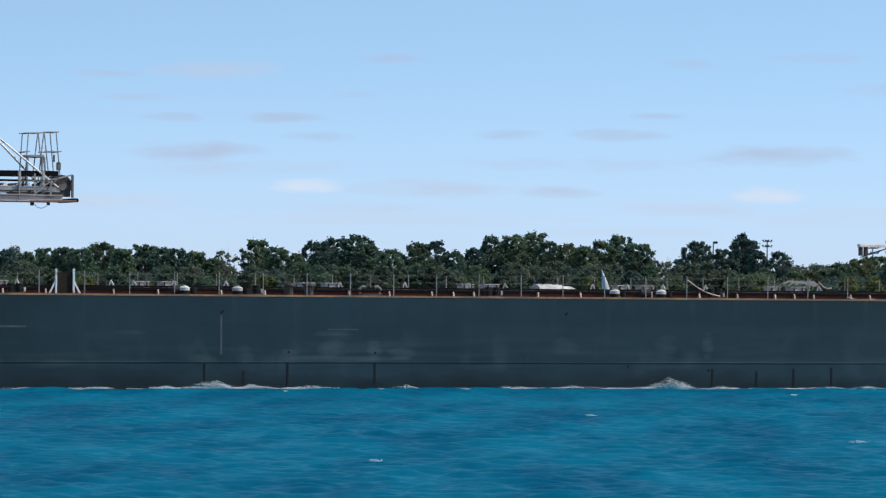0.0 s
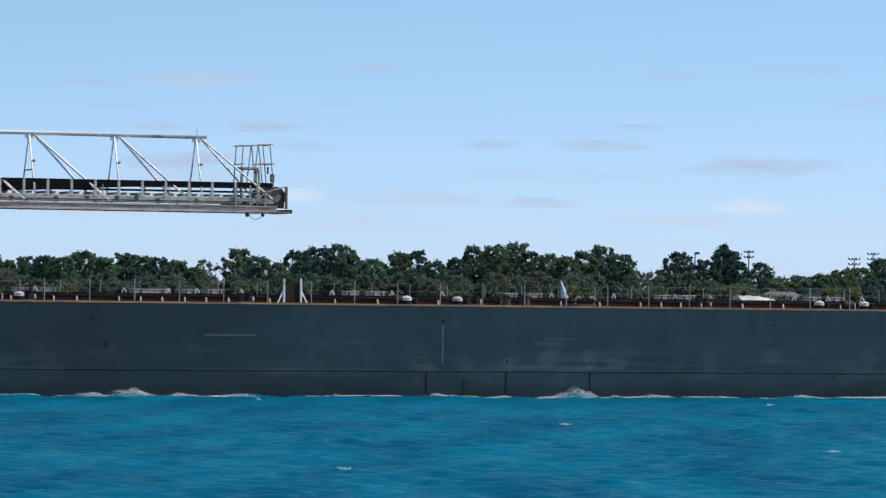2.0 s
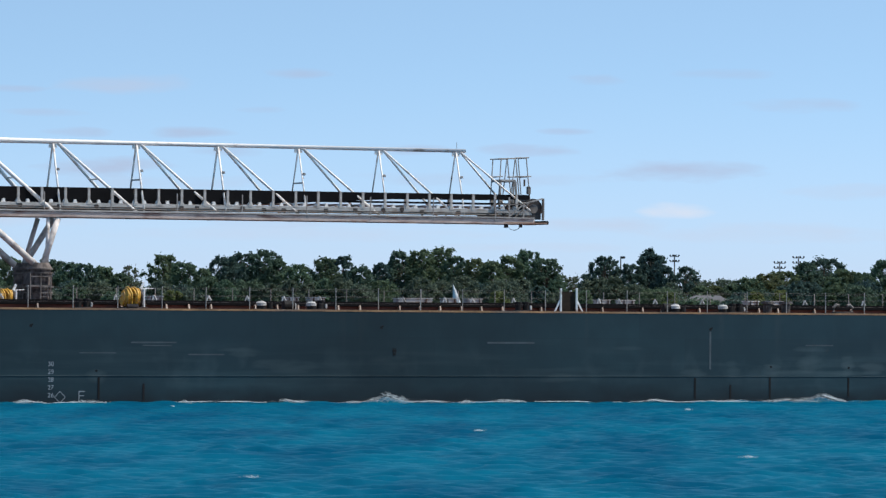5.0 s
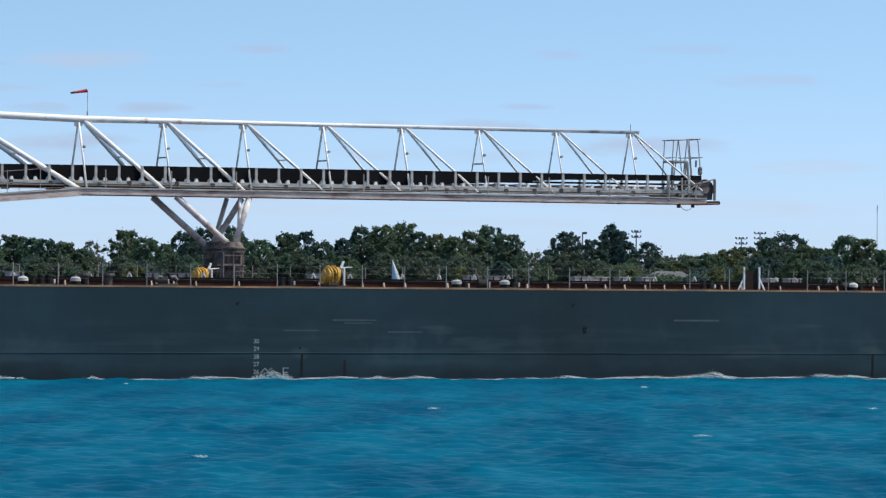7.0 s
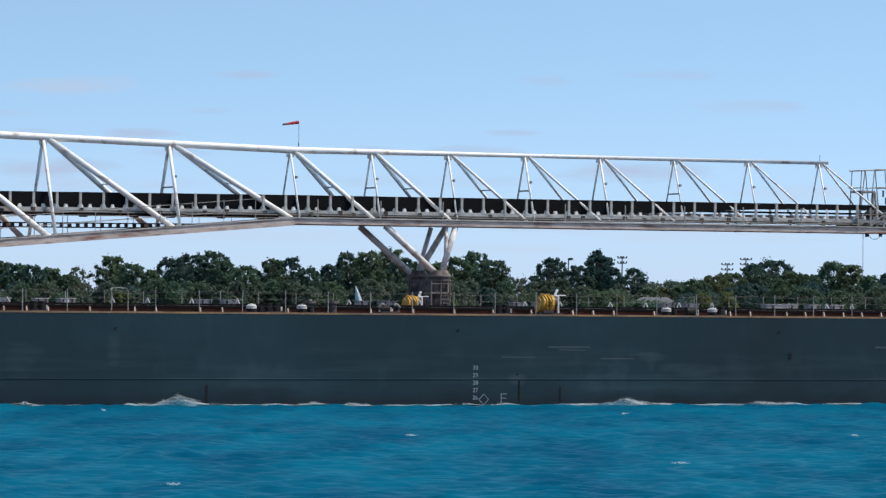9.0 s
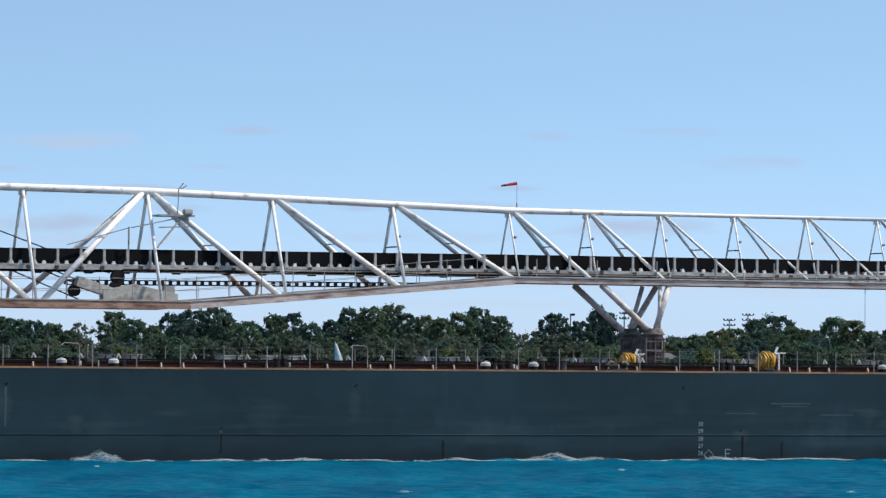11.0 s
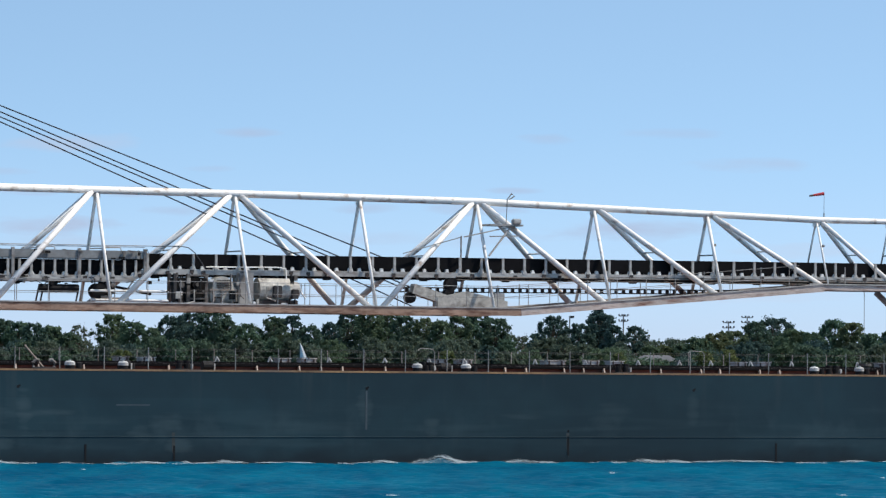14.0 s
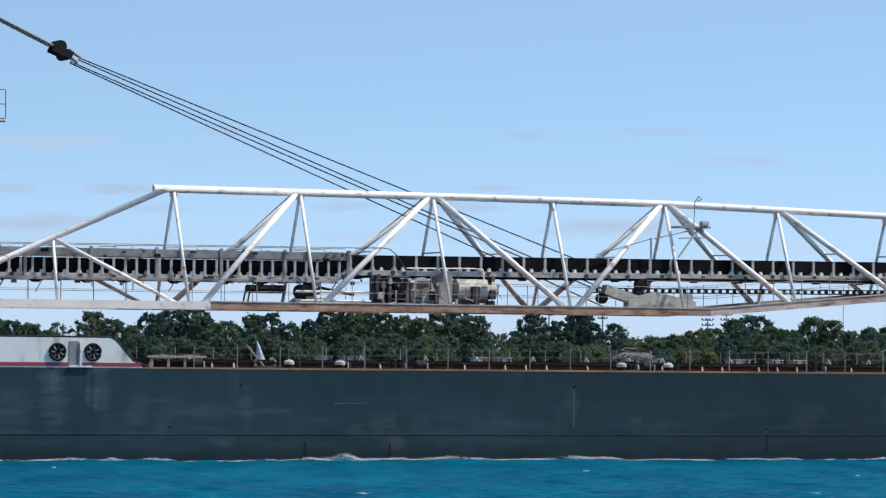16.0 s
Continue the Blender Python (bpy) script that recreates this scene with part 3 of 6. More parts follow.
# bearing, top, width, leaf colour, habit, depth
TREES = [
    (-30, 445, 70, 1, "broad", 745), (8, 441, 50, 3, "broad", 740), (42, 447, 50, 1, "broad", 735), (78, 440, 60, 1, "broad", 750),
    (112, 438, 56, 0, "broad", 742), (142, 441, 50, 1, "broad", 738), (180, 430, 74, 0, "broad", 752), (216, 441, 52, 1, "broad", 736),
    (255, 433, 62, 0, "broad", 748), (288, 439, 52, 1, "broad", 740), (315, 441, 50, 0, "broad", 735), (345, 446, 54, 1, "broad", 742),
    (374, 458, 40, 0, "broad", 730), (456, 424, 64, 1, "broad", 742), (492, 439, 62, 1, "broad", 736),
    (524, 450, 46, 0, "broad", 730), (562, 428, 66, 3, "broad", 748), (596, 422, 66, 3, "broad", 756), (628, 417, 72, 0, "broad", 750),
    (655, 433, 54, 0, "broad", 741), (690, 442, 60, 1, "broad", 735), (738, 431, 60, 0, "broad", 744), (770, 428, 58, 3, "broad", 750),
    (803, 446, 46, 0, "broad", 738), (838, 441, 44, 3, "broad", 741), (870, 419, 60, 0, "broad", 752), (908, 417, 66, 1, "broad", 748),
    (945, 412, 66, 1, "broad", 755), (972, 428, 50, 0, "broad", 742), (1005, 432, 62, 2, "broad", 738), (1034, 437, 50, 1, "broad", 734),
    (1062, 427, 58, 1, "broad", 746), (1096, 418, 76, 1, "broad", 752), (1132, 434, 60, 0, "broad", 744), (1150, 470, 40, 1, "broad", 736),
    (1206, 460, 40, 3, "broad", 738), (1232, 428, 62, 3, "broad", 748), (1280, 441, 48, 3, "broad", 745), (1312, 414, 60, 3, "pine", 750),
    (1316, 424, 66, 3, "broad", 748), (1340, 446, 46, 3, "broad", 740), (1376, 446, 46, 3, "broad", 742), (1404, 482, 40, 1, "broad", 740),
    (1430, 480, 46, 2, "broad", 745), (1462, 478, 50, 0, "broad", 745), (1490, 466, 54, 1, "broad", 736), (1520, 460, 58, 2, "broad", 738),
    (1552, 455, 60, 2, "broad", 741), (1588, 439, 62, 0, "broad", 748), (1622, 431, 74, 3, "broad", 752), (1656, 452, 58, 1, "broad", 742),
    (1690, 458, 52, 1, "broad", 738), (1729, 435, 64, 1, "broad", 750), (1762, 440, 56, 2, "broad", 744), (1795, 460, 56, 1, "broad", 736),
    (1828, 455, 60, 0, "broad", 742), (1862, 452, 60, 0, "broad", 746), (1900, 448, 66, 1, "broad", 748), (-75, 440, 70, 0, "broad", 750)]


def build_trees():
    names = ("dark green", "mid-green", "olive-green", "deep blue-green", "pale", "yellow-green")
    for x, y, w, leaf, habit, depth in TREES:
        X, top = place(x, y, depth)
        lab = "tall %s tree with a ragged crown on the far bank" % names[leaf] if y < 432 else "%s broadleaf tree on the wooded far bank" % names[leaf]
        tree(X, depth, top, w * depth / F * 1.10, leaf, habit, label=lab, thin=0.55 if x in (402, 1376) else 1.0)
    for x, y, w in ((1500, 492, 46), (1546, 487, 40), (470, 488, 44), (1045, 490, 40), (150, 489, 44), (1350, 494, 40)):
        X, top = place(x, y, 700)
        tree(X, 700, top, w * 700 / F, 5, "shrub", label="yellow-green sunlit shrub below the trees of the far bank", name="shrub")
    for x, y, w in ((1158, 460, 3.6), (1180, 464, 4.4), (392, 444, 4.2), (1386, 450, 4.0), (20, 436, 4.4)):
        X, top = place(x, y, 765)
        tree(X, 765, top, w, 4, "broad", label="sparse half-bare tree on the far bank", thin=0.2)
    # a belt of woods farther inland, with haze put into its paler leaf colour
    for x, y, w in ((1150, 478, 60), (1196, 480, 60), (1404, 470, 70), (1450, 468, 70), (1500, 470, 70), (400, 472, 60), (360, 474, 60)):
        X, top = place(x, y, 1150)
        tree(X, 1150, top, w * 1150 / F, 4, "broad", label="tree in the woods behind the bank, its leaf colour paled for haze", thin=0.7)
    rng = random.Random(5)
    x = -60.0
    while x < 1900:
        gap = any(lo < x < hi for lo, hi in ((1130, 1205), (372, 420), (1385, 1560)))
        X, top = place(x, rng.uniform(500, 507) if 1375 < x < 1450 else rng.uniform(484, 496) if gap else rng.uniform(462, 490), 714)
        tree(X, 682 if 1375 < x < 1450 else 714 + rng.uniform(-14, 12), top, rng.uniform(4.0, 9.0), rng.choice((0, 1, 3, 4, 4, 4, 4)), "shrub",
             label="dense green shrub below the trees of the far bank", name="shrub")
        x += rng.uniform(26, 40)


SURFACE = build_water()
build_bank()
build_trees()


# ------------------------------------------------------------------ ship: hull
AFT, FORE = -150.0, 70.0
DECK_Z, KNUCKLE = 3.66, 1.05


def build_hull():
    ship = rider("cargo_ship", 0, 0, 0, "long lake freighter with a weathered slate-grey steel hull, under way", "ship")
    bm = B()
    st = [(AFT, 3.5), (AFT + 4, 7.5), (AFT + 14, MID), (FORE - 26, MID), (FORE - 12, 9.0), (FORE - 3, 3.6), (FORE, 0.4)]
    zs = [-2.5, DECK_Z]
    near = [[bm.verts.new((a, MID - hb, z)) for z in zs] for a, hb in st]
    far_ = [[bm.verts.new((a, MID + hb, z)) for z in zs] for a, hb in st]
    for i in range(len(st) - 1):
        bm.faces.new((near[i][0], near[i + 1][0], near[i + 1][1], near[i][1]))
        bm.faces.new((far_[i + 1][0], far_[i][0], far_[i][1], far_[i + 1][1]))
    bm.faces.new((near[0][0], near[0][1], far_[0][1], far_[0][0]))
    bm.faces.new((near[-1][1], near[-1][0], far_[-1][0], far_[-1][1]))
    part("hull_plating", bm, HULL, ship)
    bm = B()
    top = [bm.verts.new((a, MID - hb + 0.01, DECK_Z)) for a, hb in st] + [bm.verts.new((a, MID + hb - 0.01, DECK_Z)) for a, hb in reversed(st)]
    bm.faces.new(top)
    part("deck", bm, DECK, ship, "rust-red painted steel deck")
    for y in (0.02, BEAM - 0.02):
        bm = B()
        box(bm, -93.1, FORE - 26, y - 0.03, y + 0.09, DECK_Z - 0.03, DECK_Z + 0.045)
        part("deck_edge", bm, EDGE, ship, "ochre rusty deck-edge bar")
    bm = B()
    tube(bm, (AFT + 14, -0.004, KNUCKLE), (FORE - 26, -0.004, KNUCKLE), 0.016, seg=6)
    part("rubbing_strake", bm, HULL, ship)
    # scuppers with a lip
    for k in range(-3, 9):
        a = -0.94 - 14.683 * k
        bm = B()
        tube(bm, (a, -0.008, 3.0), (a, 0.1, 3.0), 0.06, seg=12)
        tube(bm, (a + 0.06, -0.01, 3.05), (a + 0.06, 0.1, 3.05), 0.04, seg=10)
        part("scupper", bm, BLACK, ship, "dark round scupper opening")
        if k in (1, 5):
            bm = B()
            box(bm, a - 0.05, a + 0.03, -0.006, 0.0, 1.35, 2.9)
            part("scupper_run", bm, SCRAPE, ship, "pale streak below the scupper")
    # bilge-keel doubler straps in the lower band
    for a, z0, z1 in [(-16.32, -0.2, 1.0), (-14.69, -0.2, 0.7), (-12.86, -0.2, 1.02), (-9.18, 0.2, 1.0), (5.61, 0, 0.8), (7.61, 0, 0.7), (9.3, 0, 0.8),
                      (11.04, 0, 0.85), (-42.2, -0.2, 1.0), (-40.35, 0.1, 0.75), (-55.8, 0.0, 0.8), (-65.4, 0.3, 1.1), (-82.56, -0.2, 0.7), (-86.25, -0.2, 0.75)]:
        bm = B()
        box(bm, a - 0.04, a + 0.04, -0.012, 0.0, z0, z1)
        part("strap", bm, BLACK, ship, "dark steel strap")
    for a0, a1, z, h in [(-25.67, -23.59, 2.41, 0.07), (-40.89, -39.0, 2.37, 0.05), (-40.4, -39.2, 2.25, 0.04), (-38.5, -37.0, 1.9, 0.05), (-43.0, -41.5, 1.95, 0.04),
                         (-11.2, -9.9, 2.35, 0.05), (-85.0, -83.6, 2.3, 0.05)]:
        bm = B()
        box(bm, a0, a1, -0.006, 0.0, z - h / 2, z + h / 2)
        part("scrape", bm, SCRAPE, ship, "pale fender scrape")
    for a, z in ((-29.74, 2.02),):
        bm = B()
        box(bm, a - 0.06, a - 0.03, -0.012, 0, z - 0.14, z + 0.16)
        box(bm, a + 0.03, a + 0.06, -0.012, 0, z - 0.14, z + 0.16)
        box(bm, a - 0.09, a + 0.09, -0.016, 0, z + 0.02, z + 0.07)
        box(bm, a - 0.05, a + 0.05, -0.016, 0, z - 0.12, z - 0.06)
        part("hull_fitting", bm, BLACK, ship, "small dark fitting on the hull side")
    for a, z in ((-12.82, 1.45), (-9.17, 1.42), (-65.4, 1.3), (-92.02, 1.34), (1.82, 0.9), (5.43, 0.73), (-42.3, 1.25)):
        bm = B()
        tube(bm, (a, -0.008, z), (a, 0.1, z), 0.05, seg=12)
        part("discharge_pipe", bm, BLACK, ship, "small dark discharge pipe above the rubbing strake")
    for a in (-65.42, -82.6):
        bm = B()
        vs = [bm.verts.new(q) for q in ((a - 0.07, -0.005, 1.22), (a - 0.05, -0.005, 0.5), (a + 0.03, -0.005, 0.2), (a + 0.08, -0.005, 0.7), (a + 0.06, -0.005, 1.22))]
        bm.faces.new(vs)
        part("rust_run", bm, RUSTRUN, ship, "rusty run below the discharge")
    for k, num in enumerate(("30", "29", "28", "27", "26")):
        cu = bpy.data.curves.new("draft_mark", "FONT")
        cu.body, cu.size, cu.align_x, cu.extrude = num, 0.25, "CENTER", 0.002
        tmp = bpy.data.objects.new("tmp", cu)
        scene.collection.objects.link(tmp)
        bpy.context.view_layer.update()
        me = bpy.data.meshes.new_from_object(tmp)
        bpy.data.objects.remove(tmp)
        me.materials.append(MARK)
        ob = new("draft_mark", me)
        ob.parent = ship
        ob["label"] = "white painted draft figure " + num
        ob.matrix_local = pose(-44.16, -0.006, 1.43 - 0.3048 * k, 90, 0, 0)
    bm = B()
    box(bm, -43.02, -42.99, -0.006, 0, 0.08, 0.46)
    box(bm, -42.99, -42.76, -0.006, 0, 0.43, 0.46)
    box(bm, -42.99, -42.80, -0.006, 0, 0.26, 0.29)
    for (x0, z0), (x1, z1) in zip(((-44.0, 0.22), (-43.78, 0.44), (-43.56, 0.22), (-43.78, 0.0)), ((-43.78, 0.44), (-43.56, 0.22), (-43.78, 0.0), (-44.0, 0.22))):
        beam(bm, (x0, -0.003, z0), (x1, -0.003, z1), 0.006, 0.02)
    part("load_line", bm, MARK, ship, "white load line bars")
    return ship


SHIP = build_hull()


# ------------------------------------------------------------------ ship: deck
def build_railing(y, label):
    rail = rider("deck_railing", -30, y, DECK_Z, label, "railing")
    bm = B()
    tube(bm, (0, 0, -0.02), (0, 0, 0.92), 0.021, 0.018, 6)
    me = mesh_of(bm, "post", POST)
    for i in range(76):
        a = -0.97 - 1.836 * (i - 22)
        if a < -92.6 or (y < 5 and -22.6 < a < -21.4):
            continue
        piece("post", me, rail, a, y, DECK_Z)
    for z, r in ((0.86, 0.004), (0.58, 0.0032), (0.30, 0.0032)):
        runs = [[-19.33, 40.0], [-92.5, -23.05]] if y < 5 else [[-92.5, 40.0]]
        for a0, a1 in runs:
            bm = B()
            n = int((a1 - a0) / 0.918)
            path_tube(bm, [(a0 + (a1 - a0) * i / n, y, DECK_Z + z - 0.012 * (i % 2)) for i in range(n + 1)], r, 4)
            part("rail_wire", bm, CABLE, rail)
    return rail


def build_gate():
    g = rider("gangway_gate", -21.96, 0.3, DECK_Z, "pale steel gangway gate posts with raking stays at the rail", "gate")
    for a, s in ((-22.32, -1), (-21.61, 1)):
        bm = B()
        box(bm, a - 0.038, a + 0.038, 0.2, 0.28, DECK_Z, DECK_Z + 1.0, 0.01)
        part("gate_post", bm, FITTING, g)
        bm = B()
        beam(bm, (a, 0.25, DECK_Z + 0.55), (a + s * 0.28, 0.25, DECK_Z), 0.05, 0.06)
        part("stay", bm, FITTING, g)
    bm = B()
    box(bm, -22.28, -21.65, 0.3, 0.33, DECK_Z + 0.04, DECK_Z + 0.86, 0.01)
    part("gate_panel", bm, GATE_BROWN, g, "dark brown plate panel")


def build_coaming():
    c = rider("hatch_coaming", -30, 3.4, DECK_Z, "long red-oxide hatch coaming with the cover edge's shadow as a black strip above the deck", "hatch coaming")
    a0, a1 = -92.5, FORE - 30
    for y, s in ((3.4, 1), (BEAM - 3.4, -1)):
        bm = B()
        box(bm, a0, a1, y, y + s * 0.08, DECK_Z, DECK_Z + 0.17)
        part("coaming_plate", bm, OXIDE, c)
        # near-black strip that stands in for the shadow of the hatch cover's edge
        bm = B()
        box(bm, a0, a1, y - s * 0.14, y + s * 0.1, DECK_Z + 0.17, DECK_Z + 0.37, 0.02)
        part("coaming_flange", bm, BELT, c)
    bm = B()
    vs = [bm.verts.new(p) for p in ((-0.03, -0.22, 0), (-0.03, 0, 0), (-0.03, 0, 0.28), (-0.03, -0.12, 0.28), (0.03, -0.22, 0), (0.03, 0, 0), (0.03, 0, 0.28), (0.03, -0.12, 0.28))]
    for q in ((0, 1, 2, 3), (7, 6, 5, 4), (0, 4, 5, 1), (1, 5, 6, 2), (2, 6, 7, 3), (3, 7, 4, 0)):
        bm.faces.new([vs[i] for i in q])
    me = mesh_of(bm, "stay", STAY)
    rng = random.Random(9)
    a = a1 - 0.5
    while a > a0:
        piece("stay", me, c, a, 3.4, DECK_Z)
        a -= rng.choice((0.95, 1.75, 1.85, 0.9, 1.9))
    return c


def build_hatches():
    first = None
    a = -0.94 + 3.67 - 3 * 7.34 + 8 * 7.34
    while a > -90:
        if first is None:
            first = rider("hatch_cover", a, MID, DECK_Z + 0.3, "dark red steel hatch cover on the coaming", "hatch cover", "hatch covers")
            bm = B()
            box(bm, a - 2.9, a + 2.9, 3.7, BEAM - 3.7, DECK_Z + 0.12, DECK_Z + 0.31, 0.03)
            part("cover_plate", bm, OXIDE, first)
            for y in np.linspace(4.5, BEAM - 4.5, 7):
                bm = B()
                box(bm, a - 2.8, a + 2.8, y - 0.05, y + 0.05, DECK_Z + 0.31, DECK_Z + 0.35)
                part("stiffener", bm, OXIDE, first)
        else:
            m = Matrix.Translation((a, MID, DECK_Z + 0.3))
            RIDERS.append((copy_thing(first, ship_at(0) @ m), m))
        a -= 7.34


def repeat(first, places, y, z):
    """Copies of a rider at other stations; the first stands at places[0]."""
    for a in places[1:]:
        m = Matrix.Translation((a, y, z))
        RIDERS.append((copy_thing(first, ship_at(0) @ m), m))


def arc(cx, cz, r, a0, a1, n):
    return [(cx + r * math.cos(radians(a0 + (a1 - a0) * i / n)), cz + r * math.sin(radians(a0 + (a1 - a0) * i / n))) for i in range(n + 1)]


def build_vents():
    at = [-22.9, -18.07, -16.4, -9.32, -6.5, -3.71, -2.08, 1.84, 3.43, 5.05, 7.0, 12.28, -53.13, -49.92, -48.23, -45.07, -40.28, -38.66, -36.33,
          -34.68, -33.1, -31.54, -27.85, -26.01, -24.77, -19.01, -14.2, -55.1, -57.0, -58.49, -60.44, -62.91, -65.22, -68.45, -70.05, -72.03, -74.5, -77.1, -79.4, -82.3]
    a = at[0]
    v = rider("gooseneck_vent", a, 3.75, DECK_Z, "small white gooseneck vent pipe beside the hatch coaming", "vent pipe", "gooseneck vents")
    bm = B()
    tube(bm, (a - 0.085, 3.75, DECK_Z), (a - 0.085, 3.75, DECK_Z + 0.38), 0.028, seg=8)
    tube(bm, (a - 0.085, 3.75, DECK_Z + 0.36), (a - 0.01, 3.75, DECK_Z + 0.57), 0.029, 0.034, seg=8)
    part("pipe", bm, VENT, v)
    bm = B()
    tube(bm, (a - 0.015, 3.75, DECK_Z + 0.58), (a + 0.06, 3.75, DECK_Z + 0.44), 0.036, 0.040, 8)
    tube(bm, (a + 0.055, 3.75, DECK_Z + 0.45), (a + 0.085, 3.75, DECK_Z + 0.38), 0.05, 0.042, 8)
    part("cap", bm, VENT, v)
    repeat(v, at, 3.75, DECK_Z)


def build_bitts():
    # white-capped roller chocks at the deck edge
    at = [-16.97, -14.77, 1.47, 3.55, -53.7, -51.54, -35.24, -33.1, -71.9, -69.74, -84.52, -86.73]
    a = at[0]
    b = rider("roller_chock", a, 0.6, DECK_Z, "low roller chock with a white cap at the deck edge", "chock", "roller chocks")
    bm = B()
    box(bm, a - 0.3, a + 0.3, 0.42, 0.78, DECK_Z, DECK_Z + 0.06, 0.02)
    part("base", bm, DARK_STEEL, b)
    bm = B()
    tube(bm, (a, 0.6, DECK_Z + 0.06), (a, 0.6, DECK_Z + 0.2), 0.19, 0.19, 14)
    part("roller", bm, BLACK, b)
    bm = B()
    tube(bm, (a, 0.6, DECK_Z + 0.19), (a, 0.6, DECK_Z + 0.30), 0.21, 0.21, 16)
    tube(bm, (a, 0.6, DECK_Z + 0.30), (a, 0.6, DECK_Z + 0.36), 0.21, 0.13, 16)
    tube(bm, (a, 0.6, DECK_Z + 0.36), (a, 0.6, DECK_Z + 0.40), 0.06, 0.06, 8)
    part("cap", bm, VENT, b, "white flat-domed cap")
    bm = B()
    tube(bm, (a + 0.42, 0.75, DECK_Z), (a + 0.42, 0.75, DECK_Z + 0.30), 0.13, 0.13, 12)
    part("side_drum", bm, BLACK, b, "black drum beside the roller")
    repeat(b, at, 0.6, DECK_Z)
    at = [-14.07, -3.83, 6.06, -52.73, -42.64, -32.77, -23.8, -81.94, -71.43, -62.6]
    a = at[0]
    b = rider("mooring_bitt", a, 0.8, DECK_Z, "dark weathered twin mooring bitt on the deck edge", "bollard", "mooring bitts")
    bm = B()
    box(bm, a - 0.34, a + 0.34, 0.6, 1.0, DECK_Z, DECK_Z + 0.08, 0.02)
    part("base", bm, DARK_STEEL, b)
    for d in (-0.17, 0.17):
        bm = B()
        tube(bm, (a + d, 0.8, DECK_Z + 0.06), (a + d, 0.8, DECK_Z + 0.38), 0.13, 0.13, 12)
        tube(bm, (a + d, 0.8, DECK_Z + 0.36), (a + d, 0.8, DECK_Z + 0.42), 0.16, 0.15, 12)
        part("bollard_post", bm, BLACK, b)
    bm = B()
    box(bm, a + 0.31, a + 0.39, 0.66, 0.94, DECK_Z + 0.08, DECK_Z + 0.27, 0.015)
    part("end_plate", bm, VENT, b, "grubby white end plate")
    repeat(b, at, 0.8, DECK_Z)
    at = [-12.53, -11.68, -51.1, -50.11]
    a = at[0]
    b = rider("mushroom_ventilator", a, 0.9, DECK_Z, "dark drum-shaped deck ventilator with a flat cap", "ventilator", "drum ventilators")
    bm = B()
    tube(bm, (a, 0.9, DECK_Z), (a, 0.9, DECK_Z + 0.42), 0.19, 0.19, 14)
    part("drum", bm, DARK_STEEL, b)
    bm = B()
    tube(bm, (a, 0.9, DECK_Z + 0.42), (a, 0.9, DECK_Z + 0.52), 0.30, 0.27, 14)
    part("cap", bm, DARK_STEEL, b)
    repeat(b, at, 0.9, DECK_Z)
    at = [-9.31, -47.87, -87.9]
    a = at[0]
    b = rider("open_chock", a, 0.3, DECK_Z, "weathered horned open chock at the deck edge", "chock", "open chocks")
    bm = B()
    box(bm, a - 0.45, a + 0.45, 0.1, 0.45, DECK_Z, DECK_Z + 0.12, 0.03)
    part("base", bm, DARK_STEEL, b)
    for s in (-1, 1):
        bm = B()
        path_tube(bm, [(a + s * 0.42, 0.28, DECK_Z + 0.1), (a + s * 0.45, 0.28, DECK_Z + 0.28), (a + s * 0.32, 0.28, DECK_Z + 0.4), (a + s * 0.2, 0.28, DECK_Z + 0.36)], 0.07, 8)
        part("horn", bm, HEAD_STEEL, b)
    repeat(b, at, 0.3, DECK_Z)


def build_winch(a, y, s=1.0):
    w = rider("mooring_winch", a, y, DECK_Z, "yellow drum winch with a white brake stand on deck", "winch", "deck winches")
    z = DECK_Z
    bm = B()
    box(bm, a - 0.5 * s, a + 0.5 * s, y - 0.4, y + 0.4, z, z + 0.1, 0.02)
    part("bedplate", bm, DARK_STEEL, w)
    bm = B()
    tube(bm, (a - 0.42 * s, y, z + 0.46 * s), (a + 0.28 * s, y, z + 0.46 * s), 0.28 * s, seg=18)
    part("drum", bm, YELLOW, w)
    for k in range(9):
        u = (k - 4) / 4
        rr = (0.40 - 0.11 * u * u + 0.02 * math.sin(k * 2.7)) * s
        x = a - 0.07 * s + 0.31 * s * u + 0.03 * math.sin(k * 1.9)
        bm = B()
        ring = [(x + 0.06 * math.sin(q + k) + 0.02 * math.sin(3 * q), y + rr * math.cos(q), z + 0.46 * s + rr * math.sin(q)) for q in np.linspace(0, 2 * math.pi, 19)[:-1]]
        path_tube(bm, ring + ring[:1], 0.046 * s, 6)
        part("line_wrap", bm, YELLOW, w, smooth=True)
    bm = B()
    tube(bm, (a + 0.25 * s, y, z + 0.46 * s), (a + 0.30 * s, y, z + 0.46 * s), 0.38 * s, seg=16)
    part("flange", bm, DARK_STEEL, w)
    bm = B()
    box(bm, a - 0.40 * s, a + 0.1 * s, y - 0.5, y - 0.36, z + 0.08, z + 0.22 * s, 0.03)
    part("gearbox", bm, DARK_STEEL, w)
    bm = B()
    box(bm, a + 0.33 * s, a + 0.42 * s, y - 0.3, y + 0.1, z, z + 0.8 * s, 0.02)
    part("brake_stand", bm, FITTING, w, "white painted brake stand")
    bm = B()
    beam(bm, (a + 0.30 * s, y, z + 0.75 * s), (a + 0.46 * s, y, z + 1.08 * s), 0.06, 0.09)
    tube(bm, (a + 0.40 * s, y, z + 0.82 * s), (a + 0.85 * s, y, z + 0.84 * s), 0.02, seg=6)
    part("brake_lever", bm, FITTING, w)


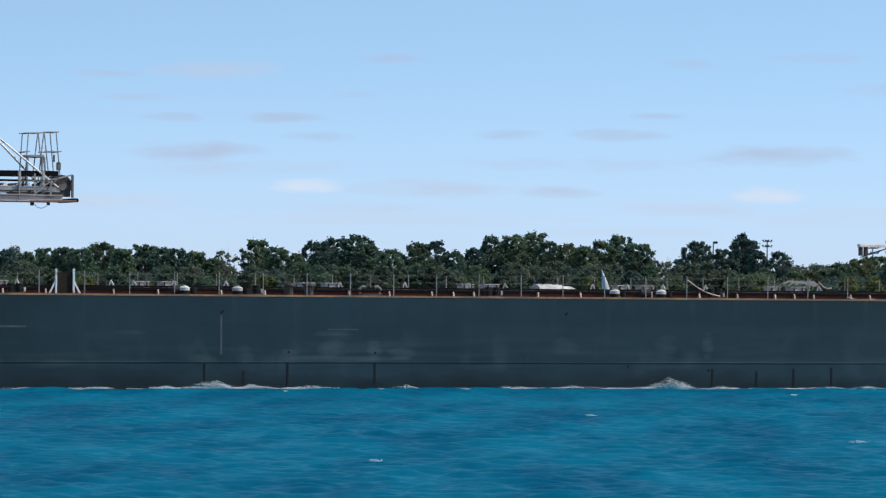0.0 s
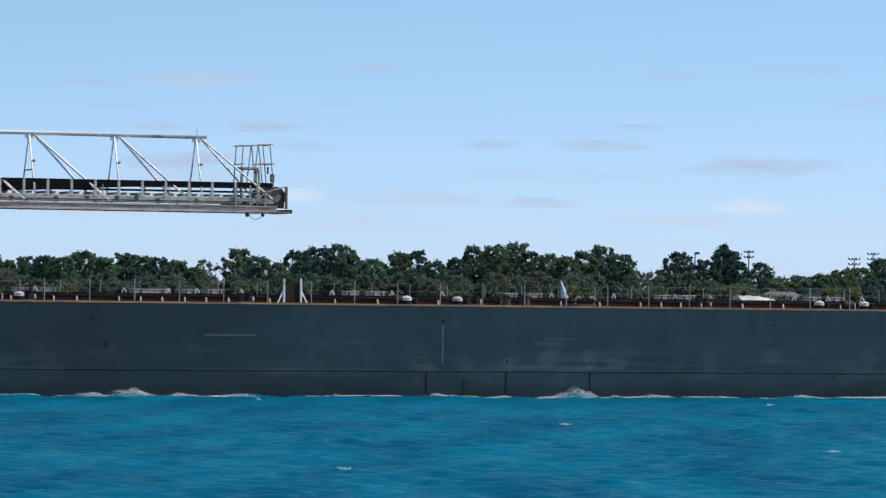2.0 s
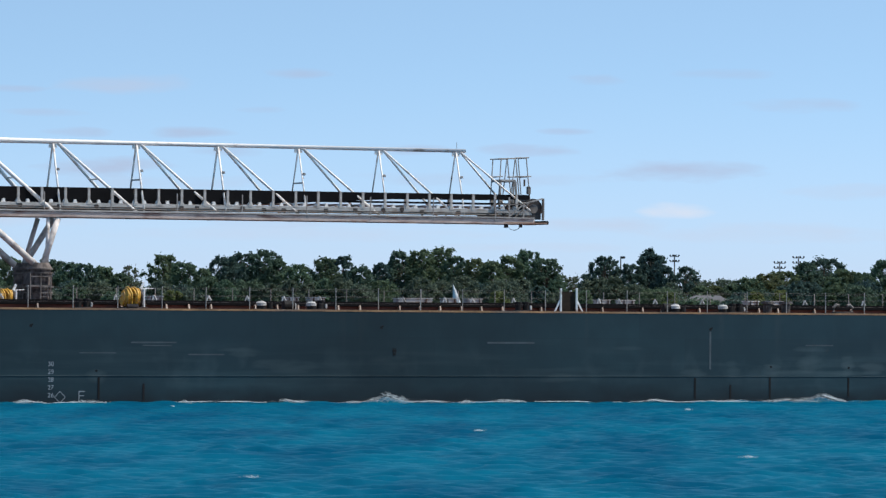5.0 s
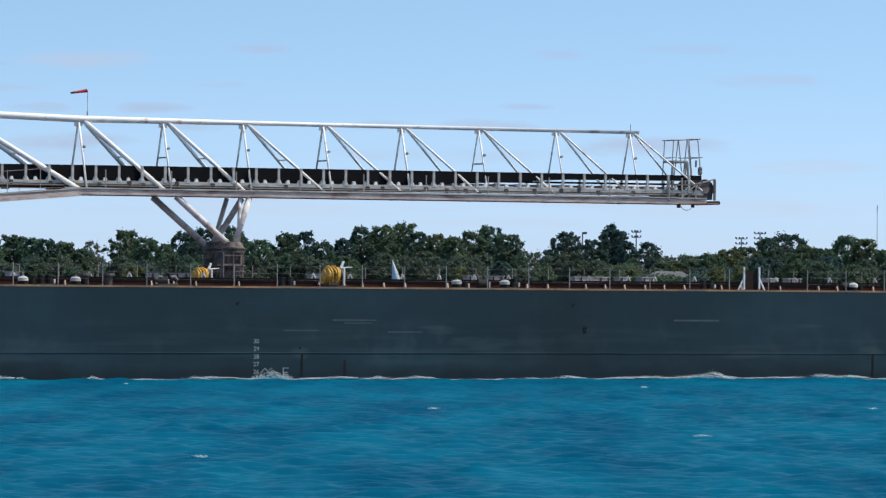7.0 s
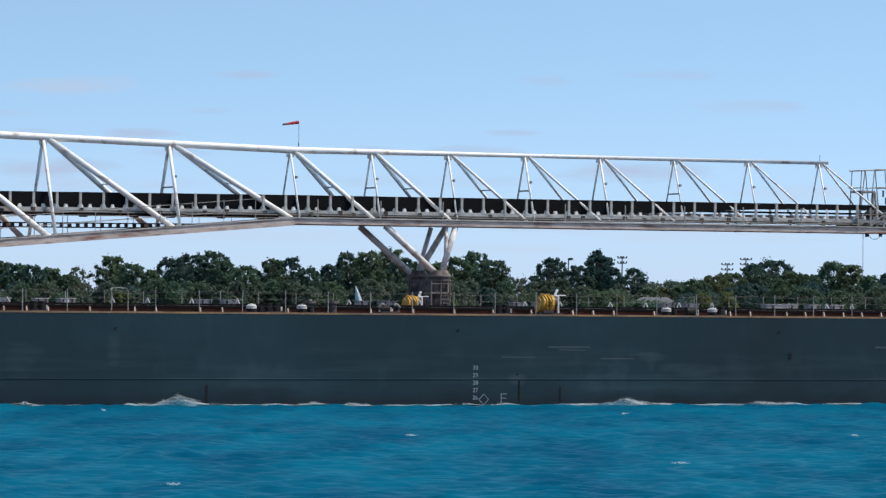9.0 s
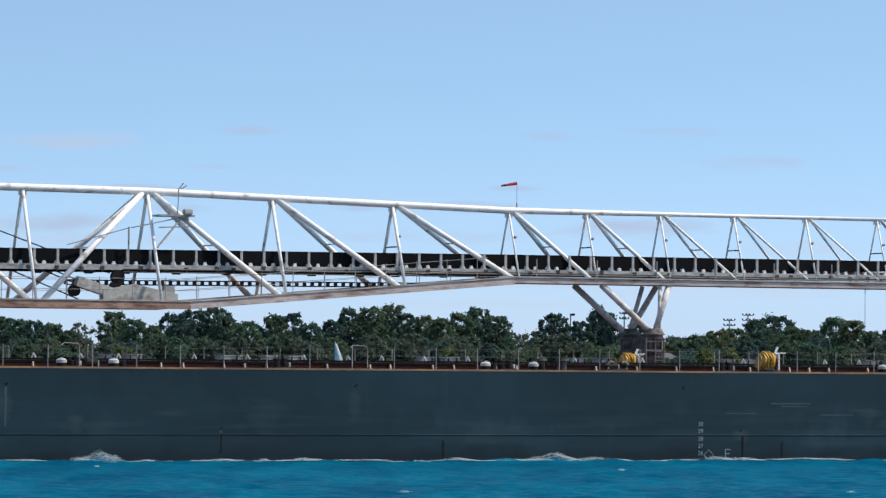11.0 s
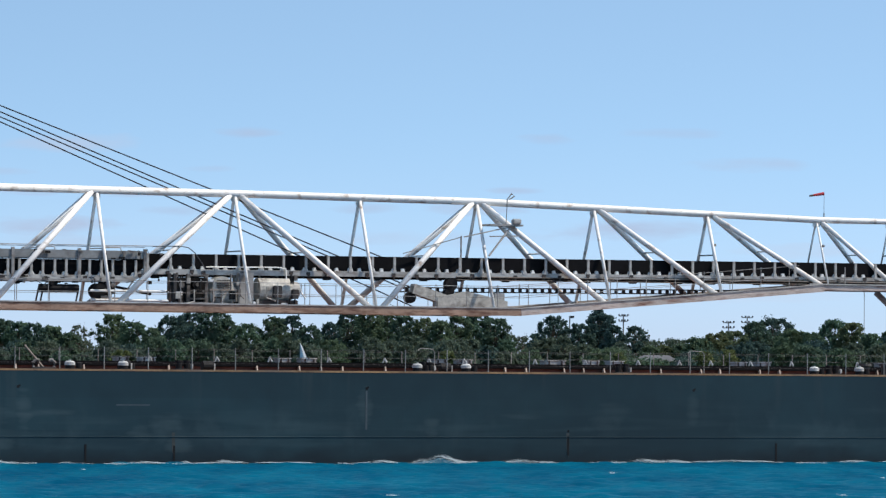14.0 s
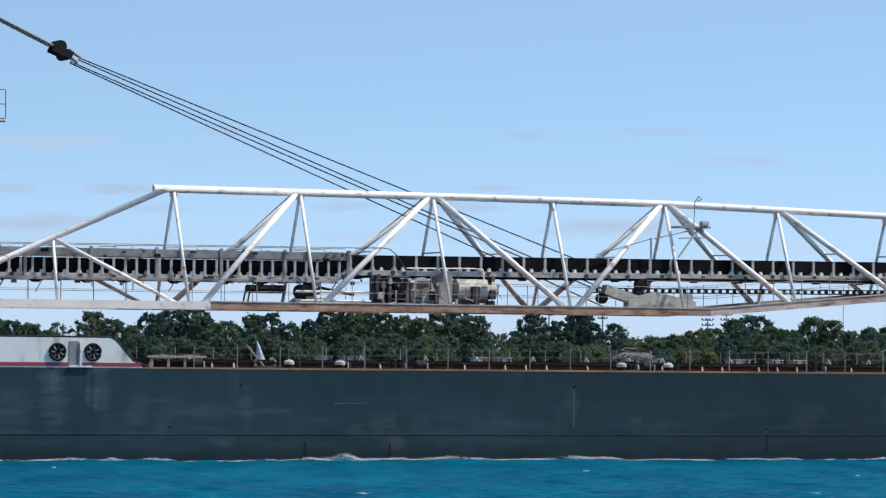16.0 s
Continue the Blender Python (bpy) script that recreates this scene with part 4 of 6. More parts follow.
build_railing(0.25, "grey steel deck railing with thin wire rails along the ship's side")
build_railing(BEAM - 0.25, "grey steel deck railing along the ship's far side")
build_gate()
build_coaming()
build_hatches()
build_vents()
build_bitts()
def build_covers():
    """Low white boxes in pairs on the hatch covers, one longer cover and one arched one."""
    z = DECK_Z + 0.31
    at = []
    for k in range(-3, 13):
        a = -72.47 + 7.28 * k
        at += [(a, 0.66), (a - 1.13, 0.56)]
    at += [(-24.3, 1.6), (-60.9, 1.0)]
    for a, ln in at:
        k = rider("hatch_box", a, MID, z, "low weathered white steel box on the hatch cover", "hatch box", "boxes on the hatches")
        bm = B()
        box(bm, a - ln / 2, a + ln / 2, MID - 0.3, MID + 0.3, z, z + 0.2, 0.03)
        part("body", bm, STRING, k)
        bm = B()
        box(bm, a - ln / 2 - 0.03, a + ln / 2 + 0.03, MID - 0.33, MID + 0.33, z + 0.2, z + 0.24, 0.01)
        part("lid", bm, VENT, k)
        for d in (-0.3, 0.3):
            bm = B()
            box(bm, a + d * ln - 0.03, a + d * ln + 0.03, MID - 0.35, MID - 0.3, z + 0.04, z + 0.22, 0.005)
            part("clip", bm, DARK_STEEL, k)
    k = rider("tarpaulin_cover", 1.4, 6.0, DECK_Z + 0.31, "pale arched tarpaulin over gear on the hatch covers", "cover")
    bm = B()
    rows = []
    for i in range(11):
        a = 0.2 + 1.7 * i / 10
        h = 0.10 + 0.16 * math.sin(math.pi * min(1, 0.3 + 0.7 * i / 10)) ** 0.7 + 0.02 * math.sin(i * 2.3)
        rows.append([bm.verts.new((a, 6.0 + 0.55 * math.cos(math.pi * q / 6), DECK_Z + 0.31 + h * math.sin(math.pi * q / 6))) for q in range(7)])
    for r0, r1 in zip(rows, rows[1:]):
        for q in range(6):
            bm.faces.new((r0[q], r1[q], r1[q + 1], r0[q + 1]))
    bm.faces.new(rows[0])
    bm.faces.new(list(reversed(rows[-1])))
    part("cloth", bm, STRING, k)


build_covers()
def build_lines():
    for a0, z0, a1, z1 in ((4.6, 0.78, 6.1, 0.12), (10.6, 0.75, 11.2, 0.5), (11.9, 0.14, 13.2, 0.05)):
        k = rider("mooring_line", a0, 0.35, DECK_Z, "pale mooring line slung from the rail to the deck", "rope", "mooring lines")
        bm = B()
        pts = [(a0 + (a1 - a0) * u, 0.35, DECK_Z + z0 + (z1 - z0) * u - 0.12 * math.sin(math.pi * u)) for u in np.linspace(0, 1, 9)]
        path_tube(bm, [(x, y, max(DECK_Z + 0.03, z)) for x, y, z in pts], 0.028, 6)
        part("rope", bm, STAY, k)


def build_davits():
    for a, top in ((-71.19, 0.95), (-58.95, 0.95)):
        d = rider("pipe_davit", a, 0.5, DECK_Z, "bent pale pipe davit at the deck edge", "davit", "pipe davits")
        bm = B()
        path_tube(bm, [(a, 0.5, DECK_Z), (a, 0.5, DECK_Z + top - 0.08), (a - 0.08, 0.5, DECK_Z + top), (a - 0.62, 0.5, DECK_Z + top + 0.03), (a - 0.74, 0.5, DECK_Z + top - 0.06)], 0.015, 8)
        part("pipe", bm, POST, d, smooth=True)
        bm = B()
        tube(bm, (a, 0.5, DECK_Z), (a, 0.5, DECK_Z + 0.05), 0.08, seg=10)
        part("foot", bm, DARK_STEEL, d)
    s = rider("leaning_spar", -88.2, 0.5, DECK_Z, "pale wooden spar leaning on the rail", "spar")
    bm = B()
    tube(bm, (-88.62, 0.5, 4.62), (-87.8, 0.5, DECK_Z + 0.03), 0.035, 0.045, 8)
    part("pole", bm, STAY, s)
    for a in (-17.2, 2.9, -34.0, -47.9, -70.6, -80.9, -84.4, -90.6):
        f = rider("deck_drum", a, 0.75, DECK_Z, "black tarry drum with a pale end on the deck edge", "drum", "deck drums")
        bm = B()
        tube(bm, (a - 0.24, 0.75, DECK_Z + 0.2), (a + 0.2, 0.75, DECK_Z + 0.2), 0.2, seg=14)
        part("shell", bm, BLACK, f)
        bm = B()
        box(bm, a + 0.2, a + 0.27, 0.6, 0.9, DECK_Z, DECK_Z + 0.3, 0.015)
        part("end_plate", bm, VENT, f)
    c = rider("stern_lockers", -91.2, 1.4, DECK_Z, "rusty rack with posts and a rail beside the bulwark", "rack")
    for a in (-92.3, -91.6, -90.9, -90.2):
        bm = B()
        box(bm, a - 0.05, a + 0.05, 1.35, 1.45, DECK_Z, DECK_Z + 0.5)
        part("post", bm, STAY, c)
    bm = B()
    box(bm, -92.5, -90.0, 1.3, 1.5, DECK_Z + 0.42, DECK_Z + 0.5, 0.01)
    part("rail", bm, STAY, c)
    bm = B()
    box(bm, -92.2, -90.3, 1.55, 1.9, DECK_Z, DECK_Z + 0.36, 0.03)
    part("bin", bm, BLACK, c)


build_lines()
build_davits()
build_winch(-40.42, 1.2)
build_winch(-43.4, 8.5, 0.9)


def build_bulwark():
    b = rider("stern_bulwark", -95, 0, DECK_Z, "white raised bulwark with a red stripe and round fairleads", "bulwark")
    bm = B()
    prof = [(-93.15, DECK_Z), (-93.6, 3.95), (-94.05, 4.45), (-94.3, 4.74), (-94.55, 4.86), (-130.0, 4.9), (-130.0, DECK_Z)]
    fr = [bm.verts.new((a, 0.0, z)) for a, z in prof]
    bk = [bm.verts.new((a, 0.09, z)) for a, z in prof]
    bm.faces.new(fr)
    bm.faces.new(list(reversed(bk)))
    for i in range(len(prof)):
        j = (i + 1) % len(prof)
        bm.faces.new((fr[j], fr[i], bk[i], bk[j]))
    part("plating", bm, BULWARK, b)
    bm = B()
    box(bm, -130, -93.25, -0.012, 0.0, DECK_Z + 0.05, DECK_Z + 0.20)
    part("stripe", bm, STRIPE, b, "crimson painted stripe")
    bm = B()
    path_tube(bm, [(-92.9, 0.04, DECK_Z + 0.05)] + [(a, 0.04, z) for a, z in prof[1:6]], 0.05, 8)
    part("cap_rail", bm, BLACK, b)
    for a in (-96.73, -95.27):
        bm = B()
        ring = []
        for i in range(20):
            th = 2 * math.pi * i / 20
            ring.append((a + 0.31 * math.cos(th), -0.05, 4.27 + 0.31 * math.sin(th)))
        path_tube(bm, ring + ring[:1], 0.06, 6)
        fl = part("fairlead", bm, BLACK, b, "dark round fairlead with rollers")
        bm = B()
        tube(bm, (a, -0.03, 4.27), (a, -0.01, 4.27), 0.29, seg=20)
        part("opening", bm, BLACK, fl)
        for k in range(7):
            th = 0.45 + 2 * math.pi * k / 7
            bm = B()
            tube(bm, (a + 0.10 * math.cos(th), -0.06, 4.27 + 0.10 * math.sin(th)), (a + 0.27 * math.cos(th), -0.06, 4.27 + 0.27 * math.sin(th)), 0.03, 0.045, 6)
            part("roller", bm, (HEAD_STEEL, DARK_STEEL, STAY)[k % 3], fl)
    # thin grey panel: the shade left of the bracket, put into the colour
    bm = B()
    box(bm, -96.25, -95.85, -0.03, 0.0, 3.72, 4.70, 0.008)
    part("pad_plate", bm, POST, b, "grey panel in place of the bracket's shade")
    bm = B()
    box(bm, -95.84, -95.74, -0.10, 0.0, 3.72, 4.66, 0.02)
    box(bm, -96.3, -95.3, -0.10, 0.0, 3.66, 3.74, 0.02)
    part("fender_bracket", bm, FITTING, b)


build_bulwark()


# ------------------------------------------------------------------ ship: self-unloading boom
def lerp_at(table, a):
    xs = [p[0] for p in table]
    return float(np.interp(a, xs, [p[1] for p in table]))


TOP_Z = [(-100, 11.25), (-88, 11.23), (-74, 11.17), (-64.6, 11.09), (-48, 10.63), (-18, 10.59)]
LOW_Z = [(-110, 6.29), (-63.4, 6.27), (-48.2, 7.53), (-18, 7.53)]
HALF = [(-110, 2.05), (-63, 2.05), (-47, 1.2), (-18, 1.12)]
TOP_R = [(-100, 0.165), (-60, 0.16), (-48, 0.148), (-44, 0.125), (-40, 0.10), (-36, 0.088), (-18, 0.08)]
FRAMES = [-22.35, -25.94, -29.62, -33.26, -36.89, -40.55, -44.15, -47.89, -53.39, -58.97, -64.6, -70.1, -75.83, -82.03, -87.8]
BELT_TOP = [(-112, 8.20), (-80.7, 8.25), (-80.2, 8.55), (-48, 8.69), (-18, 8.72)]


def top_pt(a):
    return Vector((a, MID, lerp_at(TOP_Z, a)))


def low_pt(a, side):
    return Vector((a, MID + side * lerp_at(HALF, a), lerp_at(LOW_Z, a)))


def build_boom():
    boom = rider("unloading_boom", -60, MID, 5, "long white lattice unloading boom carrying a black conveyor belt", "conveyor boom")
    bm = B()
    knots = [-21.9, -36.9, -40.5, -44.2, -47.9, -64.6, -74.0, -88.7]
    path_tube(bm, [top_pt(a) for a in knots], [lerp_at(TOP_R, a) for a in knots], 14)
    part("top_chord", bm, BOOM_WHITE, boom, "white tubular top chord", smooth=True)
    for side in (-1, 1):
        bm = B()
        ks = [-19.15, -48.2, -63.4, -86.9]
        path_tube(bm, [low_pt(a, side) + Vector((0, 0, 0.03)) for a in ks[:2]], 0.24, high=0.22)
        part("bottom_chord", bm, PALE_CHORD, boom, "rust-streaked slim bottom chord")
        bm = B()
        path_tube(bm, [low_pt(a, side) for a in (-48.21, -63.4)], 0.26, high=0.30)
        part("bottom_chord", bm, PALE_CHORD, boom, "pale sloping bottom chord bleeding rust")
        bm = B()
        path_tube(bm, [low_pt(a, side) for a in (-63.41, -86.9)], 0.27, high=0.31)
        part("bottom_chord", bm, BOOM_RUST, boom, "rust-brown bottom chord")
        bm = B()
        beam(bm, low_pt(-86.9, side), low_pt(-112, side), 0.28, 0.34)
        part("bottom_chord", bm, BOOM_WHITE, boom, "white bottom chord")
        bm = B()
        path_tube(bm, [low_pt(a, side) + Vector((0, side * 0.05, 0.177)) for a in ks], 0.22, high=0.05)
        part("chord_flange", bm, STRING, boom, "worn pale flange on the chord")
    for a in FRAMES:
        r = 0.036 if a > -31 else 0.045 if a > -50 else 0.075
        for side in (-1, 1):
            bm = B()
            tube(bm, top_pt(a), low_pt(a, side), r, seg=8)
            part("frame_leg", bm, BOOM_WHITE, boom, smooth=True)
        bm = B()
        beam(bm, low_pt(a, -1), low_pt(a, 1), 0.14, 0.18)
        part("cross_tie", bm, BOOM_GREY, boom)
        bm = B()
        t = top_pt(a) + Vector((0, 0, -lerp_at(TOP_R, a) - 0.06))
        box(bm, a - 0.17, a + 0.17, MID - 0.03, MID + 0.03, t.z - 0.1, t.z + 0.1)
        part("gusset", bm, BOOM_WHITE, boom)
        if FRAMES.index(a) % 2 == 0 and a > -56 and a < -24 or a == -75.83:
            f = 0.5
            bm = B()
            beam(bm, top_pt(a).lerp(low_pt(a, -1), f), top_pt(a).lerp(low_pt(a, 1), f), 0.06, 0.06)
            part("frame_tie", bm, BOOM_GREY, boom)
        f = 0.38
        p = top_pt(a).lerp(low_pt(a, -1), f)
        if a > -58:
            bm = B()
            box(bm, p.x + 0.03, p.x + 0.15, p.y - 0.08, p.y + 0.06, p.z - 0.05, p.z + 0.06, 0.02)
            tube(bm, (p.x, p.y, p.z - 0.06), (p.x + 0.08, p.y, p.z - 0.2), 0.03, seg=6)
            part("flood_light", bm, BOOM_GREY, boom, "small grey flood-lamp head, unlit")
    # diagonals: from the top of one frame to the foot of another
    pairs = [(FRAMES[i], FRAMES[i - 1]) for i in range(1, 11)] + [(-75.83, -70.1), (-64.6, -70.1), (-75.83, -82.03), (-82.03, -87.4), (-22.35, -19.3)]
    for a, b in pairs:
        r = lerp_at([(-90, 0.125), (-60, 0.125), (-47, 0.10), (-40, 0.058), (-18, 0.038)], a)
        for side in (-1, 1):
            bm = B()
            off = 0.25 if b > a else -0.25
            foot = low_pt(b - off * 0.6, side)
            if a == -22.35:
                foot = low_pt(b, side) + Vector((0, 0, 0.5))
            tube(bm, top_pt(a + off * 0.6), foot, r, seg=10)
            part("diagonal", bm, BOOM_WHITE, boom, smooth=True)
        if a < -40:
            bm = B()
            p, q = top_pt(a).lerp(low_pt(b, -1), 0.5), top_pt(a).lerp(low_pt(b, 1), 0.5)
            tube(bm, p, q, 0.035, seg=6)
            part("diagonal_tie", bm, BOOM_WHITE, boom)
    # sloping inner end
    e = Vector((-97.2, MID - 2.05, 7.55))
    bm = B()
    path_tube(bm, [top_pt(-88.1), e, (-103.0, MID - 2.05, 6.3)], 0.13, 12)
    part("end_slope", bm, BOOM_WHITE, boom, "white sloping end tube", smooth=True)
    n = top_pt(-88.1).lerp(e, 0.60)
    bm = B()
    tube(bm, n, low_pt(-93.6, -1), 0.07, seg=8)
    part("end_post", bm, BOOM_WHITE, boom, smooth=True)
    bm = B()
    tube(bm, n, low_pt(-88.2, -1), 0.085, seg=8)
    part("end_diagonal", bm, BOOM_WHITE, boom, smooth=True)
    bm = B()
    tube(bm, (-91.2, MID + 0.95, 7.5), low_pt(-88.2, 1), 0.085, seg=8)
    part("end_diagonal", bm, BOOM_WHITE, boom, smooth=True)
    return boom


BOOM = build_boom()


def build_conveyor():
    conv = rider("belt_conveyor", -60, MID, 8, "black rubber conveyor belt on pale idler rollers inside the boom", "conveyor belt")
    ks = [-19.2, -48, -80.2, -80.7, -112]
    deep = [(-112, 0.63), (-33, 0.62), (-29, 0.44), (-25, 0.24), (-18, 0.2)]
    rail = [-19.2, -25, -29, -33, -48, -80.2, -80.7, -112]
    for y in (MID - 0.78, MID + 0.78):
        bm = B()
        rows = []
        for a in rail:
            z = lerp_at(BELT_TOP, a)
            low = z - lerp_at(deep, a)
            rows.append([bm.verts.new(q) for q in ((a, y - 0.025, z), (a, y + 0.025, z), (a, y + 0.025, low), (a, y - 0.025, low))])
        for r0, r1 in zip(rows, rows[1:]):
            for k in range(4):
                bm.faces.new((r0[k], r0[(k + 1) % 4], r1[(k + 1) % 4], r1[k]))
        bm.faces.new(rows[0])
        bm.faces.new(list(reversed(rows[-1])))
        part("belt_side", bm, BELT, conv)
    bm = B()
    path_tube(bm, [(a, MID, lerp_at(BELT_TOP, a) - 0.39) for a in ks], 1.5, high=0.05)
    part("belt", bm, BELT, conv)
    for y in (MID - 0.98, MID + 0.98):
        bm = B()
        path_tube(bm, [(a, y, lerp_at(BELT_TOP, a) - 0.76) for a in ks], 0.10, high=0.23)
        part("stringer", bm, STRING, conv, "pale worn steel stringer")
    bm = B()
    tube(bm, (-19.2, MID, 7.95), (-112, MID, 7.55), 0.10, seg=8)
    part("return_belt", bm, BELT, conv)
    # stands, rollers
    bm = B()
    box(bm, -0.05, 0.05, -0.04, 0.04, -0.66, 0.0)
    box(bm, -0.08, 0.08, -0.045, 0.045, -0.70, -0.60)
    stand = mesh_of(bm, "stand", STRING)
    bm = B()
    for d, w, hgt in ((0.0, 0.125, 0.14), (0.42, 0.085, 0.14)):
        lo, hi = -0.645, -0.645 + hgt
        vs = [bm.verts.new((d + sx * (w if z == lo else w * 0.5), y, z)) for y in (-0.06, 0.06) for sx, z in ((-1, lo), (1, lo), (1, hi), (-1, hi))]
        for q in ((0, 1, 2, 3), (7, 6, 5, 4), (0, 4, 5, 1), (1, 5, 6, 2), (2, 6, 7, 3), (3, 7, 4, 0)):
            bm.faces.new([vs[k] for k in q])
        tube(bm, (d, 0.05, -0.56), (d, 1.5, -0.56), 0.05, seg=8)
    roll = mesh_of(bm, "idler", ROLLER)
    bm = B()
    box(bm, -0.30, 0.30, -0.05, 0.05, -0.99, -0.86, 0.02)
    box(bm, -0.22, 0.16, -0.04, 0.04, -1.04, -0.97, 0.02)
    hang = mesh_of(bm, "return_bracket", BLACK)
    bm = B()
    box(bm, -0.09, 0.09, -0.02, 0.02, -0.07, 0.07, 0.01)
    box(bm, -0.03, 0.05, -0.04, 0.02, -0.16, -0.05, 0.01)
    clamp = mesh_of(bm, "clamp", DARK_STEEL)
    rng = random.Random(8)
    a = -20.5
    while a > -104:
        piece("clamp", clamp, conv, a, MID - 1.04, lerp_at(BELT_TOP, a) - 0.76 + rng.uniform(-0.06, 0.06))
        a -= rng.uniform(0.5, 2.2)
    a, k = -19.9, 0
    while a > -104:
        z = lerp_at(BELT_TOP, a)
        piece("stand", stand, conv, a, MID - 1.0, z)
        if k % 2 == 0:
            piece("stand", stand, conv, a - 0.3, MID + 1.0, z)
        piece("idler", roll, conv, a + rng.uniform(-0.03, 0.03), MID - 0.92, z)
        if a < -80.5:
            piece("stand", stand, conv, a + 0.5, MID - 1.0, z)
        if a < -47 and k % 2 == 1:
            piece("return_bracket", hang, conv, a + (k % 3) * 0.2, MID - 0.9, z)
        a -= 1.02
        k += 1
    return conv


CONV = build_conveyor()


def build_tip():
    t = rider("discharge_station", -19.5, MID, 7.4, "weathered grey boom head with pulley and a pipe-framed lookout", "discharge station")
    bm = B()
    tube(bm, (-19.12, MID - 0.94, 8.12), (-19.12, MID + 0.85, 8.12), 0.42, seg=20)
    part("head_pulley", bm, BLACK, t)
    for s in (-1, 1):
        bm = B()
        box(bm, -20.9, -18.75, MID + s * 0.98 - 0.04, MID + s * 0.98 + 0.04, 7.65, 8.05, 0.02)
        tube(bm, (-19.12, MID + s * 0.98 - 0.03, 8.12), (-19.12, MID + s * 0.98 + 0.03, 8.12), 0.44, seg=20)
        part("pulley_cheek", bm, DARK_STEEL, t)
        bm = B()
        tube(bm, (-19.12, MID + s * 1.06, 8.12), (-19.12, MID + s * 1.0, 8.12), 0.2, seg=12)
        part("bearing", bm, HEAD_STEEL, t)
    bm = B()
    box(bm, -21.0, -18.55, MID - 1.25, MID + 1.25, 7.46, 7.52)
    part("platform", bm, BOOM_RUST, t)
    bm = B()
    box(bm, -18.8, -18.48, MID - 1.2, MID + 1.2, 7.46, 7.55)
    part("scraper", bm, BLACK, t)
    for s in (-1, 1):
        y = MID + s * 0.45
        for a0, a1, z0 in ((-20.53, -20.40, 8.3), (-19.97, -19.74, 8.3), (-19.46, -19.72, 8.0), (-18.98, -19.21, 8.0)):
            bm = B()
            tube(bm, (a0, y, z0), (a1, y, 10.3), 0.026, seg=6)
            part("platform_post", bm, BOOM_GREY, t)
        for a0, a1, z in ((-20.54, -19.74, 10.28), (-19.76, -19.09, 10.33), (-20.6, -20.32, 9.5), (-19.72, -18.98, 9.52)):
            bm = B()
            tube(bm, (a0, y, z), (a1, y, z + 0.02), 0.025, seg=6)
            part("platform_rail", bm, BOOM_GREY, t)
    for a, z in ((-20.42, 10.28), (-19.75, 10.31), (-19.2, 10.33), (-20.45, 9.5), (-19.1, 9.52)):
        bm = B()
        tube(bm, (a, MID - 0.45, z), (a, MID + 0.45, z), 0.025, seg=6)
        part("end_rail", bm, BOOM_GREY, t)
    bm = B()
    box(bm, -20.45, -19.72, MID - 0.5, MID + 0.5, 9.28, 9.38, 0.02)
    part("lookout_floor", bm, BOOM_GREY, t)
    for a0, a1 in ((-20.5, -20.42), (-19.86, -19.8), (-19.6, -19.72)):
        bm = B()
        beam(bm, (a0, MID - 0.46, 7.6), (a1, MID - 0.46, 9.3), 0.07, 0.07)
        part("lookout_leg", bm, BOOM_GREY, t)
    bm = B()
    box(bm, -19.2, -19.02, MID - 0.55, MID - 0.42, 8.75, 9.1, 0.03)
    box(bm, -19.34, -19.27, MID - 0.5, MID - 0.44, 9.1, 9.4, 0.01)
    part("lamp_box", bm, HEAD_STEEL, t, "small weathered junction box")
    bm = B()
    path_tube(bm, [(-20.3, MID - 0.9, 7.42), (-20.15, MID - 0.9, 7.22), (-19.95, MID - 0.9, 7.17), (-19.75, MID - 0.9, 7.25), (-19.65, MID - 0.9, 7.42)], 0.012, 5)
    box(bm, -20.4, -20.28, MID - 0.95, MID - 0.8, 7.28, 7.46)
    box(bm, -19.7, -19.6, MID - 0.95, MID - 0.8, 7.30, 7.46)
    part("hose_loop", bm, CABLE, t)
    bm = B()
    tube(bm, (-22.3, MID, 10.6), (-22.3, MID, 10.95), 0.013, seg=6)
    part("antenna", bm, BOOM_GREY, t)


    # pulley frame: end plate, sloping top bars, posts and stringers
    for y in (MID - 1.1, MID + 1.1):
        bm = B()
        box(bm, -18.74, -18.64, y - 0.05, y + 0.05, 7.62, 8.56, 0.015)
        part("end_upright", bm, HEAD_STEEL, t)
    for p, q, r in (((-20.35, 7.72), (-19.55, 8.36), 0.06), ((-20.05, 7.7), (-19.3, 8.42), 0.05), ((-19.6, 8.34), (-18.7, 8.56), 0.06), ((-20.9, 7.95), (-19.5, 7.98), 0.07),
                    ((-20.9, 8.28), (-19.6, 8.30), 0.05), ((-19.62, 7.5), (-19.62, 8.4), 0.07), ((-20.3, 7.5), (-20.3, 8.6), 0.07), ((-20.95, 7.5), (-20.95, 8.45), 0.06)):
        bm = B()
        beam(bm, (p[0], MID - 1.12, p[1]), (q[0], MID - 1.12, q[1]), 0.05, r)
        part("bracing", bm, BOOM_GREY if r > 0.055 else HEAD_STEEL, t)
    bm = B()
    box(bm, -18.66, -18.42, MID - 1.15, MID + 1.15, 7.44, 7.6, 0.03)
    part("bumper", bm, BLACK, t)


build_tip()


